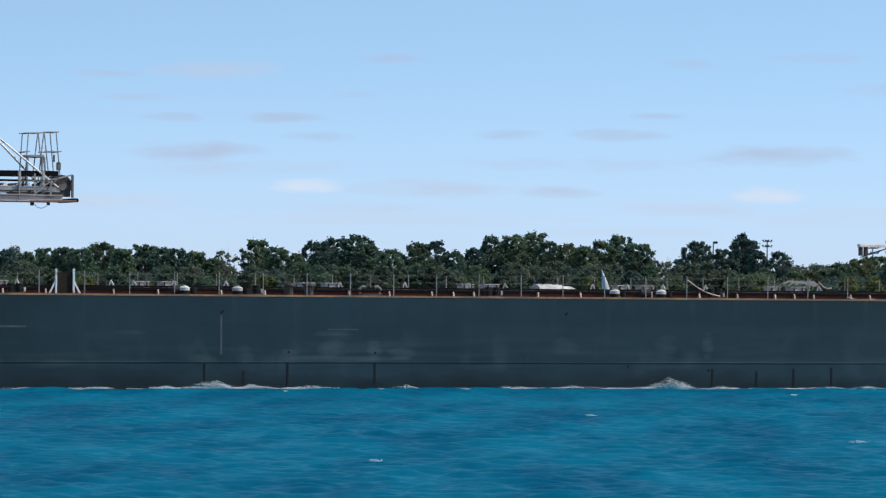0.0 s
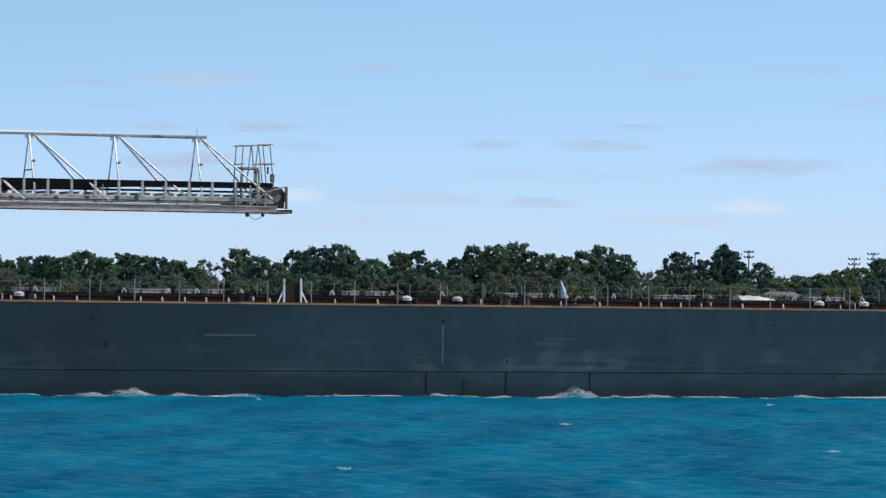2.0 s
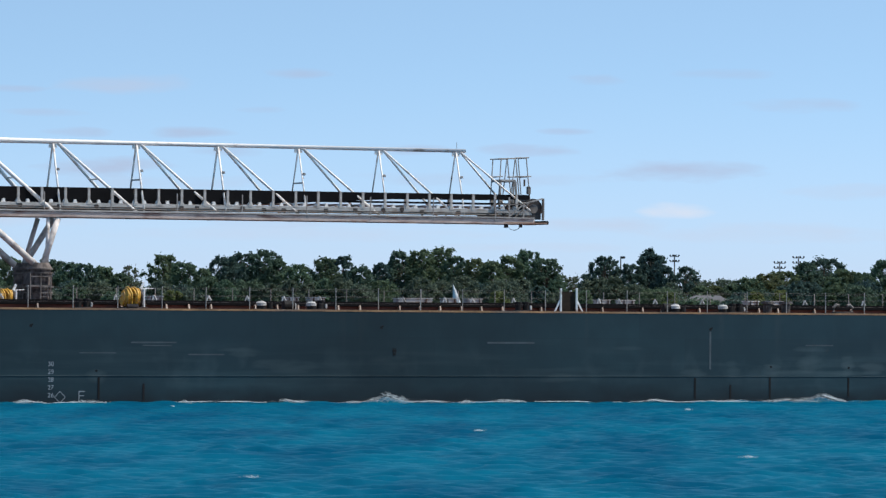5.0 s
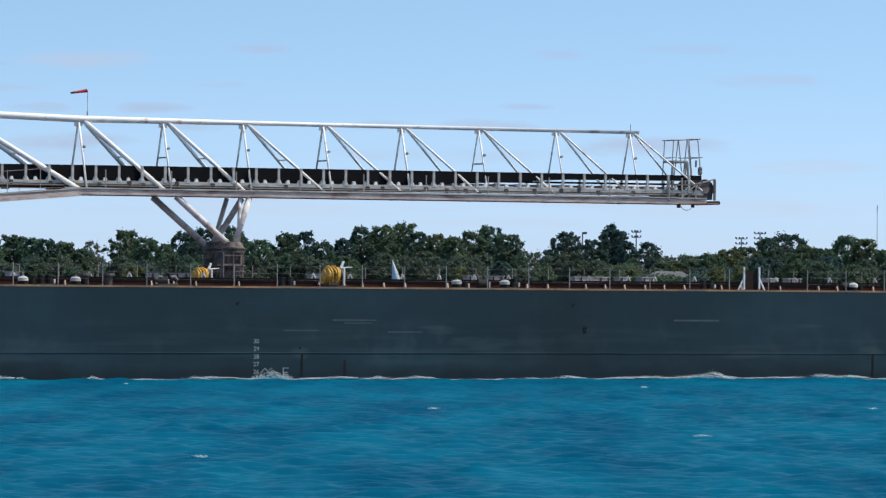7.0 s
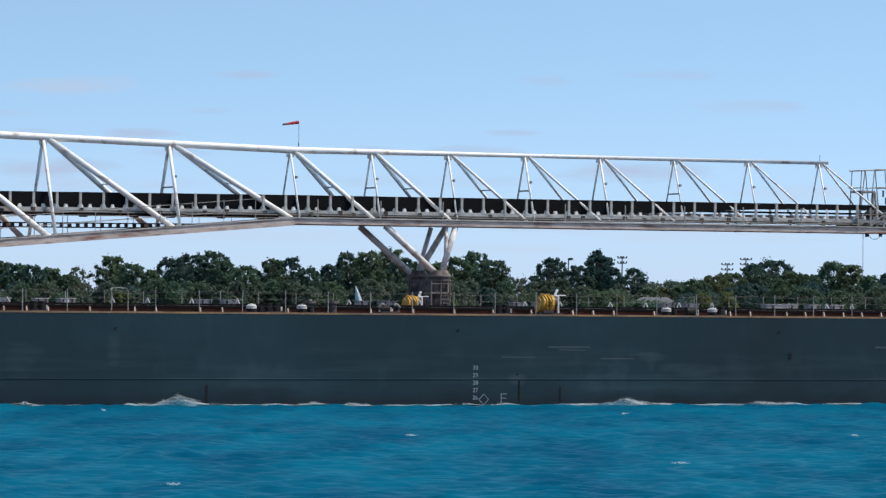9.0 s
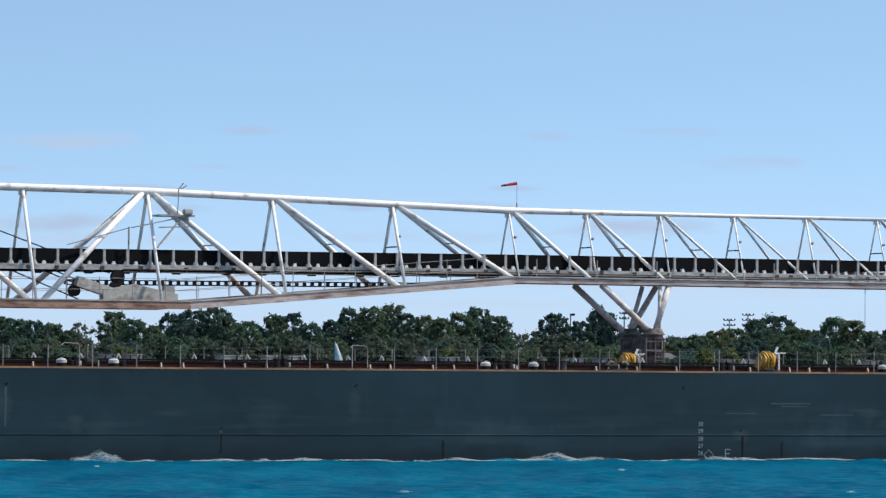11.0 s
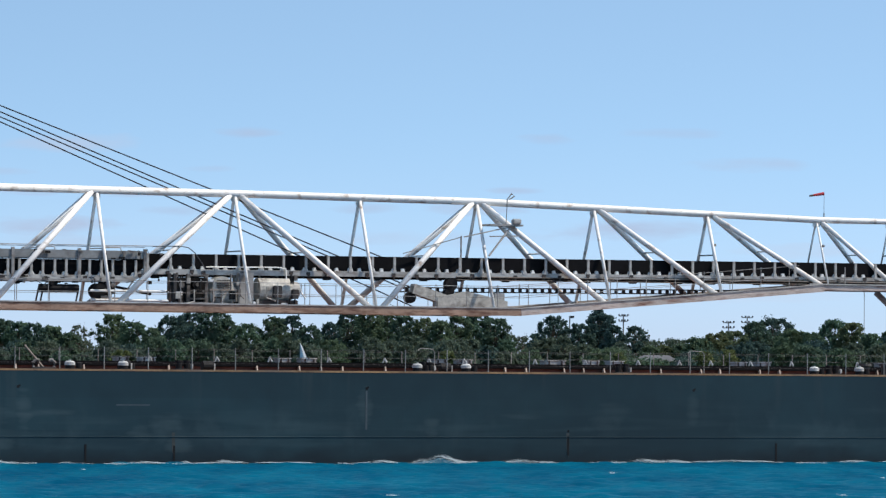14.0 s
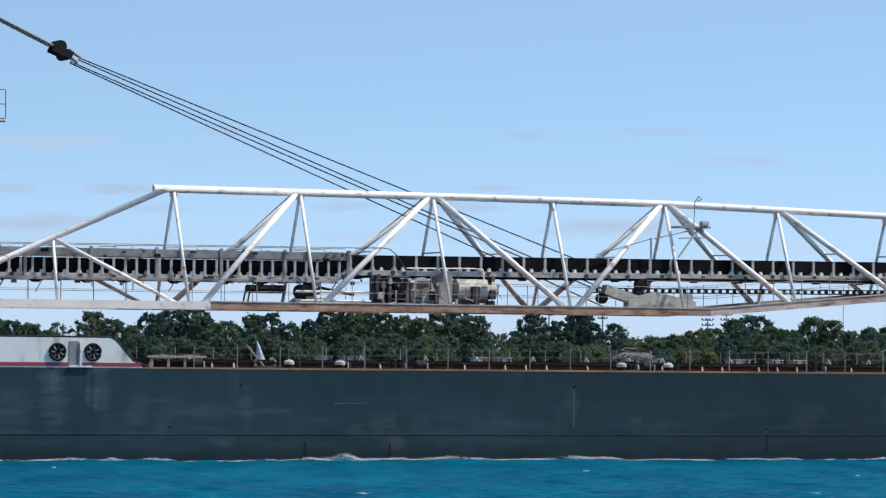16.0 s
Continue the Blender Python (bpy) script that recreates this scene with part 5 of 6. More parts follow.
def build_walkway():
    """Handrails and the slotted cable tray that follow the lower chords."""
    w = rider("boom_walkway", -60, MID, 6.4, "thin railed walkway and perforated cable tray along the boom", "walkway")
    for side in (-1, 1):
        bm = B()
        tube(bm, (0, 0, 0), (0, 0, 1.0), 0.018, seg=5)
        me = mesh_of(bm, "rail_post", BOOM_GREY)
        a = -50.0
        while a > -104:
            p = low_pt(a, side)
            piece("rail_post", me, w, a, p.y + side * 0.08, p.z + 0.16)
            a -= 1.45
        for z in (0.62, 1.1):
            bm = B()
            ks = [-49.5, -63.4, -104]
            path_tube(bm, [low_pt(k, side) + Vector((0, side * 0.08, z)) for k in ks], 0.012, 5)
            part("handrail", bm, BOOM_GREY, w)
    bm = B()
    tray0, tray1 = Vector((-68.0, MID + 0.5, 7.22)), Vector((-51.5, MID + 0.5, 7.32))
    for dz in (-0.09, 0.09):
        beam(bm, tray0 + Vector((0, 0, dz)), tray1 + Vector((0, 0, dz)), 0.05, 0.05)
    n = 46
    for i in range(n + 1):
        p = tray0.lerp(tray1, i / n)
        box(bm, p.x - 0.08, p.x + 0.08, p.y - 0.02, p.y + 0.02, p.z - 0.09, p.z + 0.09)
    part("cable_tray", bm, DARK_STEEL, w)
    bm = B()
    for s in (-1, 1):
        for a, b in zip([-20.5, -48.2], [-48.2, -48.9]):
            beam(bm, (a, MID + s * 1.28, 7.72), (b, MID + s * 1.28, 7.72), 0.05, 0.06)
    part("kick_rail", bm, BOOM_GREY, w)
    for y, z, r in ((MID - 1.12, 7.82, 0.035), (MID - 1.16, 7.70, 0.025), (MID - 1.05, 7.90, 0.02)):
        bm = B()
        path_tube(bm, [(-20.8, y, z), (-34.0, y, z - 0.02), (-48.0, y, z), (-66.0, y + 0.06, z - 0.05)], r, 6)
        part("service_pipe", bm, DARK_STEEL, w, "dark service pipe along the conveyor")
    bm = B()
    box(bm, -0.02, 0.02, -0.02, 0.02, 0, 0.95)
    me = mesh_of(bm, "rail_stanchion", BOOM_GREY)
    a = -21.0
    while a > -48:
        piece("rail_stanchion", me, w, a, MID - 1.28, 7.55)
        a -= 2.9


build_walkway()


def build_hood():
    h = rider("conveyor_hood", -90, MID, 8.2, "grey weathered steel skirt boards and rails over the inner conveyor", "conveyor hood")
    for y in (MID - 1.0, MID + 1.0):
        a = -80.2
        while a > -104:
            bm = B()
            box(bm, a - 2.85, a - 0.05, y - 0.03, y + 0.03, 8.30, 8.64, 0.01)
            part("skirt_panel", bm, HOOD_GREY, h)
            bm = B()
            box(bm, a - 0.07, a + 0.07, y - 0.08, y + 0.02, 7.4, 8.72, 0.01)
            part("hood_post", bm, BOOM_GREY, h)
            bm = B()
            path_tube(bm, [(a - 1.9, y, 8.64), (a - 1.85, y, 8.76), (a - 1.1, y, 8.78), (a - 1.05, y, 8.64)], 0.025, 5)
            part("grab_rail", bm, BOOM_GREY, h)
            a -= 2.9
        bm = B()
        tube(bm, (-79.5, y, 8.86), (-104, y, 8.80), 0.018, seg=5)
        part("top_rail", bm, BOOM_GREY, h)
        bm = B()
        beam(bm, (-80.8, y - 0.06, 7.40), (-104, y - 0.06, 7.34), 0.08, 0.12)
        part("hood_stringer", bm, BOOM_GREY, h)


build_hood()


def build_grease_boxes():
    """Dark brackets, boxes and hoses that clutter the inner conveyor."""
    g = rider("conveyor_fittings", -88, MID, 7.4, "dark greasy brackets, boxes and hoses along the inner conveyor", "fittings")
    rng = random.Random(17)
    y = MID - 1.12
    for i in range(95):
        a, z = rng.uniform(-104, -79.5), rng.choice((8.32, 8.42, 8.55, 8.62, 7.55, 7.45, 7.35, 7.28)) + rng.uniform(-0.05, 0.05)
        w, h = rng.uniform(0.05, 0.28), rng.uniform(0.04, 0.14)
        bm = B()
        if i % 5 == 0:
            path_tube(bm, [(a, y, z), (a + w, y, z + 0.06), (a + 2 * w, y, z - 0.05), (a + 2 * w, y, z - 0.3)], 0.016, 5)
            part("hose", bm, BLACK, g)
        else:
            box(bm, a, a + w, y - 0.03, y + 0.06, z - h, z, 0.008)
            part("bracket", bm, (BLACK, DARK_STEEL, BLACK, HEAD_STEEL)[i % 4], g)
    for i in range(40):
        a = -103 + i * 0.62 + rng.uniform(-0.2, 0.2)
        if a > -79.5:
            break
        bm = B()
        beam(bm, (a, y + 0.1, 7.42), (a + rng.choice((-0.35, 0.0, 0.35)), y + 0.1, 6.75 + rng.uniform(0, 0.3)), 0.03, rng.uniform(0.03, 0.06))
        if i % 3 == 0:
            part("hanger", bm, HEAD_STEEL, g)
        else:
            bm.free()


build_grease_boxes()


def build_hose():
    h = rider("slack_hose", -78.2, MID - 1.1, 7.95, "thin dark hose drooping from the hood to the stringer", "hose")
    bm = B()
    path_tube(bm, [(-79.9, MID - 1.1, 8.84), (-78.7, MID - 1.1, 8.88), (-78.3, MID - 1.1, 8.82), (-78.0, MID - 1.1, 8.6), (-77.75, MID - 1.1, 8.25), (-77.55, MID - 1.1, 7.95)], 0.022, 6)
    part("tube", bm, CABLE, h, smooth=True)
    bm = B()
    path_tube(bm, [(-77.5, MID - 1.1, 8.02), (-74.3, MID - 1.1, 8.05), (-73.9, MID - 1.1, 8.0), (-73.85, MID - 1.1, 7.4)], 0.03, 6)
    part("conduit", bm, FITTING, h, "white painted conduit", smooth=True)


build_hose()


def build_drives():
    y = MID - 0.9
    z = 6.42
    d = rider("belt_drive", -77.8, y, z, "beige gearbox and motor of the belt drive on the boom", "drive unit")
    bm = B()
    box(bm, -79.3, -75.4, y - 0.5, y + 0.5, z, z + 0.1)
    part("bed", bm, BOOM_GREY, d)
    # gearcase with a rounded top, split flange, louvres and ribs
    bm = B()
    box(bm, -77.35, -76.15, y - 0.42, y + 0.42, z + 0.1, z + 0.75, 0.06)
    tube(bm, (-76.8, y - 0.40, z + 0.74), (-76.8, y + 0.40, z + 0.74), 0.47, seg=22)
    part("gearcase", bm, BEIGE, d)
    bm = B()
    box(bm, -77.42, -76.1, y - 0.47, y + 0.47, z + 0.60, z + 0.66, 0.01)
    part("case_flange", bm, STAY, d)
    for i in range(5):
        bm = B()
        box(bm, -77.1, -76.5, y - 0.46, y - 0.42, z + 0.74 + i * 0.07, z + 0.775 + i * 0.07)
        part("louvre", bm, DARK_STEEL, d)
    for a in (-77.25, -76.9, -76.4, -76.25):
        bm = B()
        box(bm, a - 0.03, a + 0.03, y - 0.48, y - 0.42, z + 0.12, z + 0.58)
        part("rib", bm, STAY, d)
    bm = B()
    box(bm, -76.1, -75.42, y - 0.4, y + 0.4, z, z + 1.38, 0.04)
    part("column", bm, BOOM_GREY, d)
    # dark coupling frame beside the gearcase: posts, shelves, brake wheel, hydraulic block
    for a in (-79.2, -78.95, -78.35, -77.55):
        bm = B()
        box(bm, a - 0.07, a + 0.07, y - 0.42, y - 0.28, z, z + 1.3, 0.01)
        part("frame_post", bm, (DARK_STEEL, HEAD_STEEL)[a > -78.5], d)
    for zz in (0.22, 0.55, 1.2):
        bm = B()
        box(bm, -78.4, -77.45, y - 0.42, y - 0.2, z + zz, z + zz + 0.07, 0.01)
        part("frame_shelf", bm, HEAD_STEEL, d)
    for a, zz, rad in ((-78.65, 0.82, 0.3), (-77.95, 0.85, 0.2)):
        bm = B()
        tube(bm, (a, y - 0.36, z + zz), (a, y + 0.3, z + zz), rad, seg=18)
        part("brake_wheel", bm, BLACK, d)
        bm = B()
        tube(bm, (a, y - 0.42, z + zz), (a, y - 0.36, z + zz), rad * 0.4, seg=12)
        part("hub", bm, HEAD_STEEL, d)
    bm = B()
    box(bm, -78.9, -77.5, y - 0.1, y + 0.3, z + 0.1, z + 1.15, 0.03)
    part("hydraulic_block", bm, BLACK, d)
    m = rider("drive_motor", -74.4, y, z, "pale grey drum-shaped electric motor on the boom", "motor")
    bm = B()
    tube(bm, (-75.15, y, z + 0.68), (-73.7, y, z + 0.68), 0.5, seg=20)
    part("motor_body", bm, BEIGE, m)
    for i in range(6):
        bm = B()
        tube(bm, (-75.0 + i * 0.2, y, z + 0.68), (-74.97 + i * 0.2, y, z + 0.68), 0.512, seg=20)
        part("cooling_fin", bm, BEIGE, m)
    bm = B()
    tube(bm, (-73.7, y, z + 0.68), (-73.25, y, z + 0.72), 0.46, 0.3, 18)
    part("end_bell", bm, BOOM_GREY, m)
    bm = B()
    box(bm, -75.3, -73.4, y - 0.4, y + 0.4, z, z + 0.25, 0.03)
    part("foot", bm, DARK_STEEL, m)
    bm = B()
    box(bm, -74.6, -74.2, y - 0.62, y - 0.4, z + 0.35, z + 0.85, 0.03)
    part("terminal_box", bm, DARK_STEEL, m)
    bm = B()
    box(bm, -73.75, -73.45, y - 0.62, y - 0.35, z + 0.3, z + 0.7, 0.03)
    part("terminal_box", bm, DARK_STEEL, m)
    for a in (-75.0, -74.2, -73.6):
        bm = B()
        path_tube(bm, [(a, y, z + 1.2), (a, y, z + 1.45), (a + 0.3, y, z + 1.5)], 0.02, 5)
        part("conduit", bm, BOOM_GREY, m)
    rng = random.Random(12)
    for i in range(34):
        bm = B()
        a, zz = rng.uniform(-79.6, -73.2), z + rng.uniform(0.1, 1.35)
        yy = y - 0.55 - rng.uniform(0, 0.2)
        if i % 3 == 0:
            path_tube(bm, [(a, yy, zz), (a, yy, zz - rng.uniform(0.2, 0.6)), (a + rng.uniform(-0.5, 0.5), yy, zz - 0.6)], rng.uniform(0.02, 0.04), 6)
        else:
            box(bm, a, a + rng.uniform(0.06, 0.3), yy, yy + 0.1, zz - rng.uniform(0.06, 0.35), zz, 0.01)
        part("pipework" if i % 3 == 0 else "bracket", bm, (HEAD_STEEL, BLACK, BEIGE, BLACK, FITTING)[i % 5], d)
    k = rider("black_tank", -84.0, y, z, "black cylindrical tank on a small frame on the boom", "tank")
    bm = B()
    tube(bm, (-84.8, y, z + 0.62), (-83.1, y, z + 0.62), 0.17, seg=12)
    part("shell", bm, BLACK, k)
    for a in (-84.75, -84.95, -83.2):
        bm = B()
        beam(bm, (a, y, z), (a + 0.12, y, z + 0.6), 0.06, 0.06)
        part("leg", bm, DARK_STEEL, k)
    c = rider("take_up_drum", -80.9, y, z, "dark drum and pale pipework on the boom deck", "drum")
    bm = B()
    tube(bm, (-82.25, y - 0.3, z + 0.52), (-82.25, y + 0.3, z + 0.52), 0.32, seg=16)
    box(bm, -82.2, -81.5, y - 0.3, y + 0.3, z + 0.25, z + 0.84, 0.16)
    beam(bm, (-81.5, y, z + 0.72), (-79.9, y, z + 0.42), 0.2, 0.1)
    part("drum", bm, BLACK, c)
    bm = B()
    box(bm, -82.4, -80.9, y - 0.2, y + 0.2, z + 0.12, z + 0.26, 0.02)
    tube(bm, (-82.2, y - 0.25, z + 0.22), (-81.8, y - 0.25, z + 0.22), 0.12, seg=10)
    part("bed", bm, STAY, c)
    for zz in (0.14, 0.53):
        bm = B()
        tube(bm, (-82.7, y - 0.4, z + zz), (-79.25, y - 0.4, z + zz), 0.055, seg=8)
        part("pipe", bm, FITTING, c)
    r = rider("luffing_sheave", -66.3, y, 6.4, "beige luffing sheave frame with black wheels on the boom", "sheave block")
    bm = B()
    beam(bm, (-68.0, y, 7.25), (-66.3, y, 6.72), 0.5, 0.42)
    part("arm", bm, BEIGE, r)
    bm = B()
    vs = [bm.verts.new(p) for yy in (y - 0.28, y + 0.28) for p in ((-66.9, yy, 6.4), (-63.6, yy, 6.4), (-63.6, yy, 6.75), (-65.5, yy, 7.15), (-66.9, yy, 6.9))]
    bm.faces.new(vs[:5])
    bm.faces.new(list(reversed(vs[5:])))
    for i in range(5):
        j = (i + 1) % 5
        bm.faces.new((vs[i], vs[j], vs[5 + j], vs[5 + i]))
    part("cheek", bm, BEIGE, r, "beige riveted cheek plate")
    for a, zz, rad in ((-66.2, 7.45, 0.28), (-68.1, 6.85, 0.24), (-66.3, 7.05, 0.22)):
        bm = B()
        tube(bm, (a, y - 0.15, zz), (a, y + 0.15, zz), rad, seg=16)
        tube(bm, (a, y - 0.2, zz), (a, y + 0.2, zz), rad * 0.35, seg=10)
        part("wheel", bm, BLACK, r)
    bm = B()
    box(bm, -64.2, -63.7, y - 0.2, y + 0.2, 6.4, 7.1, 0.03)
    part("stand", bm, BOOM_GREY, r)


build_drives()


def build_inspection_platform():
    p = rider("frame_platform", -63.85, MID - 0.6, 10.0, "small grey work platform with a bent pipe on the boom", "platform")
    bm = B()
    box(bm, -64.45, -62.85, MID - 1.1, MID - 0.2, 10.02, 10.10)
    part("floor", bm, BOOM_GREY, p)
    bm = B()
    path_tube(bm, [(-63.45, MID - 0.6, 10.1), (-63.40, MID - 0.6, 11.2), (-63.20, MID - 0.6, 11.45), (-63.05, MID - 0.6, 11.35), (-63.30, MID - 0.6, 11.2)], 0.03, 6)
    part("bent_pipe", bm, BOOM_GREY, p)
    for a in (-63.15,):
        bm = B()
        box(bm, a - 0.2, a + 0.2, MID - 1.15, MID - 0.9, 10.1, 10.34, 0.04)
        part("lamp_box", bm, STRING, p)
    bm = B()
    beam(bm, (-64.45, MID - 1.1, 9.55), (-63.05, MID - 1.1, 9.6), 0.04, 0.05)
    beam(bm, (-65.75, MID - 1.3, 9.5), (-63.35, MID - 0.9, 10.0), 0.04, 0.05)
    beam(bm, (-63.35, MID - 0.9, 10.0), (-64.65, MID - 1.5, 8.7), 0.05, 0.07)
    beam(bm, (-65.75, MID - 1.0, 9.55), (-65.75, MID - 1.0, 7.8), 0.05, 0.06)
    beam(bm, (-68.45, MID - 1.0, 8.75), (-65.75, MID - 1.0, 9.5), 0.04, 0.04)
    part("brace", bm, BOOM_GREY, p)


build_inspection_platform()


def build_windsock():
    w = rider("windsock", -47.5, MID, 10.65, "red and white windsock on a thin pole on the boom", "windsock")
    bm = B()
    tube(bm, (-47.5, MID, 10.6), (-47.5, MID, 11.85), 0.012, seg=5)
    tube(bm, (-47.5, MID, 10.6), (-47.5, MID, 10.95), 0.03, seg=6)
    part("pole", bm, BOOM_GREY, w)
    for i in range(4):
        x0, x1 = -47.52 - i * 0.18, -47.52 - (i + 1) * 0.18
        bm = B()
        tube(bm, (x0, MID, 11.83 - i * 0.03), (x1, MID, 11.80 - i * 0.03), 0.075 - i * 0.009, 0.066 - i * 0.009, 10)
        part("sock_band", bm, RED_CLOTH if i != 3 else DARK_STEEL, w)


build_windsock()


def build_saddle():
    s = rider("boom_saddle", -41.3, MID, DECK_Z, "grey V-legged boom saddle on a dark rusty pedestal", "boom support")
    near, far = MID - 1.2, MID + 1.2
    for p, q, r in (((-41.5, near, 5.35), (-43.95, near, 7.42), 0.14), ((-41.35, near, 5.35), (-40.68, near, 7.42), 0.13), ((-41.15, near, 5.4), (-41.1, near, 7.42), 0.08),
                    ((-41.6, far, 5.3), (-44.15, far, 7.42), 0.14), ((-41.45, far, 5.35), (-40.12, far, 7.42), 0.13), ((-41.4, far, 5.5), (-40.8, far, 7.42), 0.10)):
        bm = B()
        tube(bm, p, q, r, seg=12)
        part("leg", bm, LEG_PAINT, s, smooth=True)
    for y in (near, far):
        bm = B()
        tube(bm, (-41.4, y, 5.28), (-41.4, y, 5.55), 0.5, 0.34, 20)
        part("cap", bm, PEDESTAL, s)
        bm = B()
        tube(bm, (-41.4, y, DECK_Z), (-41.4, y, 5.3), 0.42, seg=24)
        part("pedestal", bm, PEDESTAL, s)
        for z, r in ((4.28, 0.50), (4.52, 0.53), (5.1, 0.49), (5.26, 0.51)):
            bm = B()
            tube(bm, (-41.4, y, z), (-41.4, y, z + 0.05), r, seg=24)
            part("ring_flange", bm, HEAD_STEEL, s)
        for i in range(7):
            bm = B()
            w = radians(200 + i * 23)
            x, yy = -41.4 + 0.43 * math.cos(w), y + 0.43 * math.sin(w)
            box(bm, x - 0.025, x + 0.025, yy - 0.05, yy + 0.04, DECK_Z, 4.28 if i % 2 else 5.1)
            part("stiffener", bm, PEDESTAL, s)
    bm = B()
    beam(bm, (-41.4, near, 4.9), (-41.4, far, 4.9), 0.3, 0.5)
    part("cross_box", bm, PEDESTAL, s)
    bm = B()
    box(bm, -42.0, -41.1, MID - 1.7, MID - 0.9, 4.55, 4.62)
    box(bm, -42.0, -41.1, MID - 1.72, MID - 1.66, 4.95, 5.0)
    for a in (-42.0, -41.55, -41.13):
        box(bm, a - 0.02, a + 0.02, MID - 1.72, MID - 1.66, 3.66, 5.10)
    for i in range(5):
        box(bm, -41.55, -41.13, MID - 1.71, MID - 1.67, 3.8 + i * 0.16, 3.83 + i * 0.16)
    part("ladder_platform", bm, HEAD_STEEL, s)


build_saddle()


# ------------------------------------------------------------------ ship: hoist
def build_hoist():
    k = rider("hoist_block", -92.9, MID, 16.9, "black multi-sheave hoist block hanging in the boom's wire ropes", "hoist block")
    bm = B()
    for d in (-0.3, -0.1, 0.1, 0.3):
        tube(bm, (-93.0, MID + d - 0.06, 17.08), (-93.0, MID + d + 0.06, 17.08), 0.27, seg=12)
        tube(bm, (-92.75, MID + d - 0.06, 16.74), (-92.75, MID + d + 0.06, 16.74), 0.24, seg=12)
    part("sheaves", bm, BLACK, k)
    bm = B()
    beam(bm, (-93.3, MID - 0.4, 17.03), (-92.5, MID - 0.4, 16.7), 0.05, 0.34)
    beam(bm, (-93.3, MID + 0.4, 17.03), (-92.5, MID + 0.4, 16.7), 0.05, 0.34)
    part("cheek_plates", bm, BLACK, k)
    bm = B()
    tube(bm, (-92.5, MID, 16.95), (-92.0, MID, 16.65), 0.09, 0.05, 10)
    tube(bm, (-92.5, MID - 0.2, 16.62), (-92.2, MID - 0.2, 16.42), 0.09, 0.06, 10)
    part("sockets", bm, POST, k)
    w = rider("hoist_ropes", -80, MID, 8, "taut dark wire ropes from the mast to the boom", "wire ropes")
    for p, q in (((-92.12, MID, 16.66), (-66.23, MID, 7.62)), ((-92.12, MID, 16.57), (-66.97, MID, 7.05)),
                 ((-92.47, MID, 16.48), (-67.25, MID, 6.98)), ((-92.47, MID, 16.41), (-67.6, MID, 6.5))):
        bm = B()
        tube(bm, p, q, 0.028, seg=6)
        part("rope", bm, CABLE, w)
    for d in (-0.25, 0.0, 0.25):
        bm = B()
        tube(bm, (-93.3, MID + d, 17.1), (-110.0, MID + d, 24.7), 0.05, seg=8)
        part("tie_rod", bm, POST, w, "pale grey tie rod")
    m = rider("king_post", -110.5, MID, DECK_Z, "tall grey steel king post holding the boom's tie rods", "mast")
    for s in (-1, 1):
        bm = B()
        tube(bm, (-110.5, MID + s * 3.0, DECK_Z), (-110.2, MID + s * 0.6, 25.0), 0.28, 0.2, 12)
        part("leg", bm, BOOM_WHITE, m)
    bm = B()
    box(bm, -110.5, -109.9, MID - 0.9, MID + 0.9, 24.5, 25.1, 0.05)
    part("crosshead", bm, BOOM_WHITE, m)
    bm = B()
    for a in (-95.62, -95.28):
        tube(bm, (a, MID, 14.0), (a, MID, 15.2), 0.018, seg=5)
    for z in (14.0, 14.6, 15.2):
        tube(bm, (-97.5, MID, z), (-95.28, MID, z), 0.018, seg=5)
    part("lookout_cage", bm, CABLE, m)
    bm = B()
    tube(bm, (-110.3, MID, 13.9), (-95.3, MID, 13.9), 0.06, seg=8)
    part("outrigger", bm, BOOM_GREY, m)


build_hoist()


def build_hatch_crane():
    c = rider("hatch_crane", 20.5, MID, DECK_Z, "white hatch crane beam on a steel post on deck", "crane")
    bm = B()
    box(bm, 18.0, 26.0, MID - 0.15, MID + 0.15, 6.0, 6.14, 0.02)
    part("beam", bm, BOOM_WHITE, c)
    bm = B()
    for a in (18.1, 18.35):
        box(bm, a - 0.06, a + 0.06, MID - 0.1, MID + 0.1, 5.62, 6.0)
    tube(bm, (18.1, MID, 5.55), (19.4, MID, 5.95), 0.03, seg=6)
    part("hanger", bm, DARK_STEEL, c)
    for a in (20.3, 25.5):
        bm = B()
        box(bm, a - 0.12, a + 0.12, MID - 0.12, MID + 0.12, DECK_Z, 6.0)
        part("post", bm, BOOM_WHITE, c)


build_hatch_crane()


# ------------------------------------------------------------------ far bank: poles, house; sailing boat
def build_poles():
    for x, y, depth, arms in ((1262, 428, 760, 1), (1357, 425, 770, 2), (1543, 437, 780, 3), (1576, 428, 790, 3), (1768, 470, 780, 2)):
        X, top = place(x, y, depth)
        p = tagged(new("light_pole"), "tall pole with crossarms and floodlights behind the trees", "light pole", "poles behind the trees")
        p.matrix_world = pose(X, depth, 1.8)
        h = top - 1.8
        bm = B()
        tube(bm, (0, 0, 0), (0, 0, h), 0.16, 0.10, 8)
        part("mast", bm, POLE, p)
        for k in range(arms):
            z = h - 0.3 - k * 0.9
            wd = (0.7, 0.75, 0.95)[arms - 1]
            bm = B()
            box(bm, -wd * (0.1 if arms == 1 else 1), wd, -0.06, 0.06, z - 0.07, z + 0.07)
            arm = part("crossarm", bm, POLE, p)
            for i in range(4):
                bm = B()
                xx = -wd + 2 * wd * i / 3 if arms > 1 else wd * (0.3 + 0.2 * i)
                box(bm, xx - 0.13, xx + 0.13, -0.15, 0.1, z + 0.05, z + 0.33, 0.03)
                part("floodlight", bm, DARK_STEEL, arm)


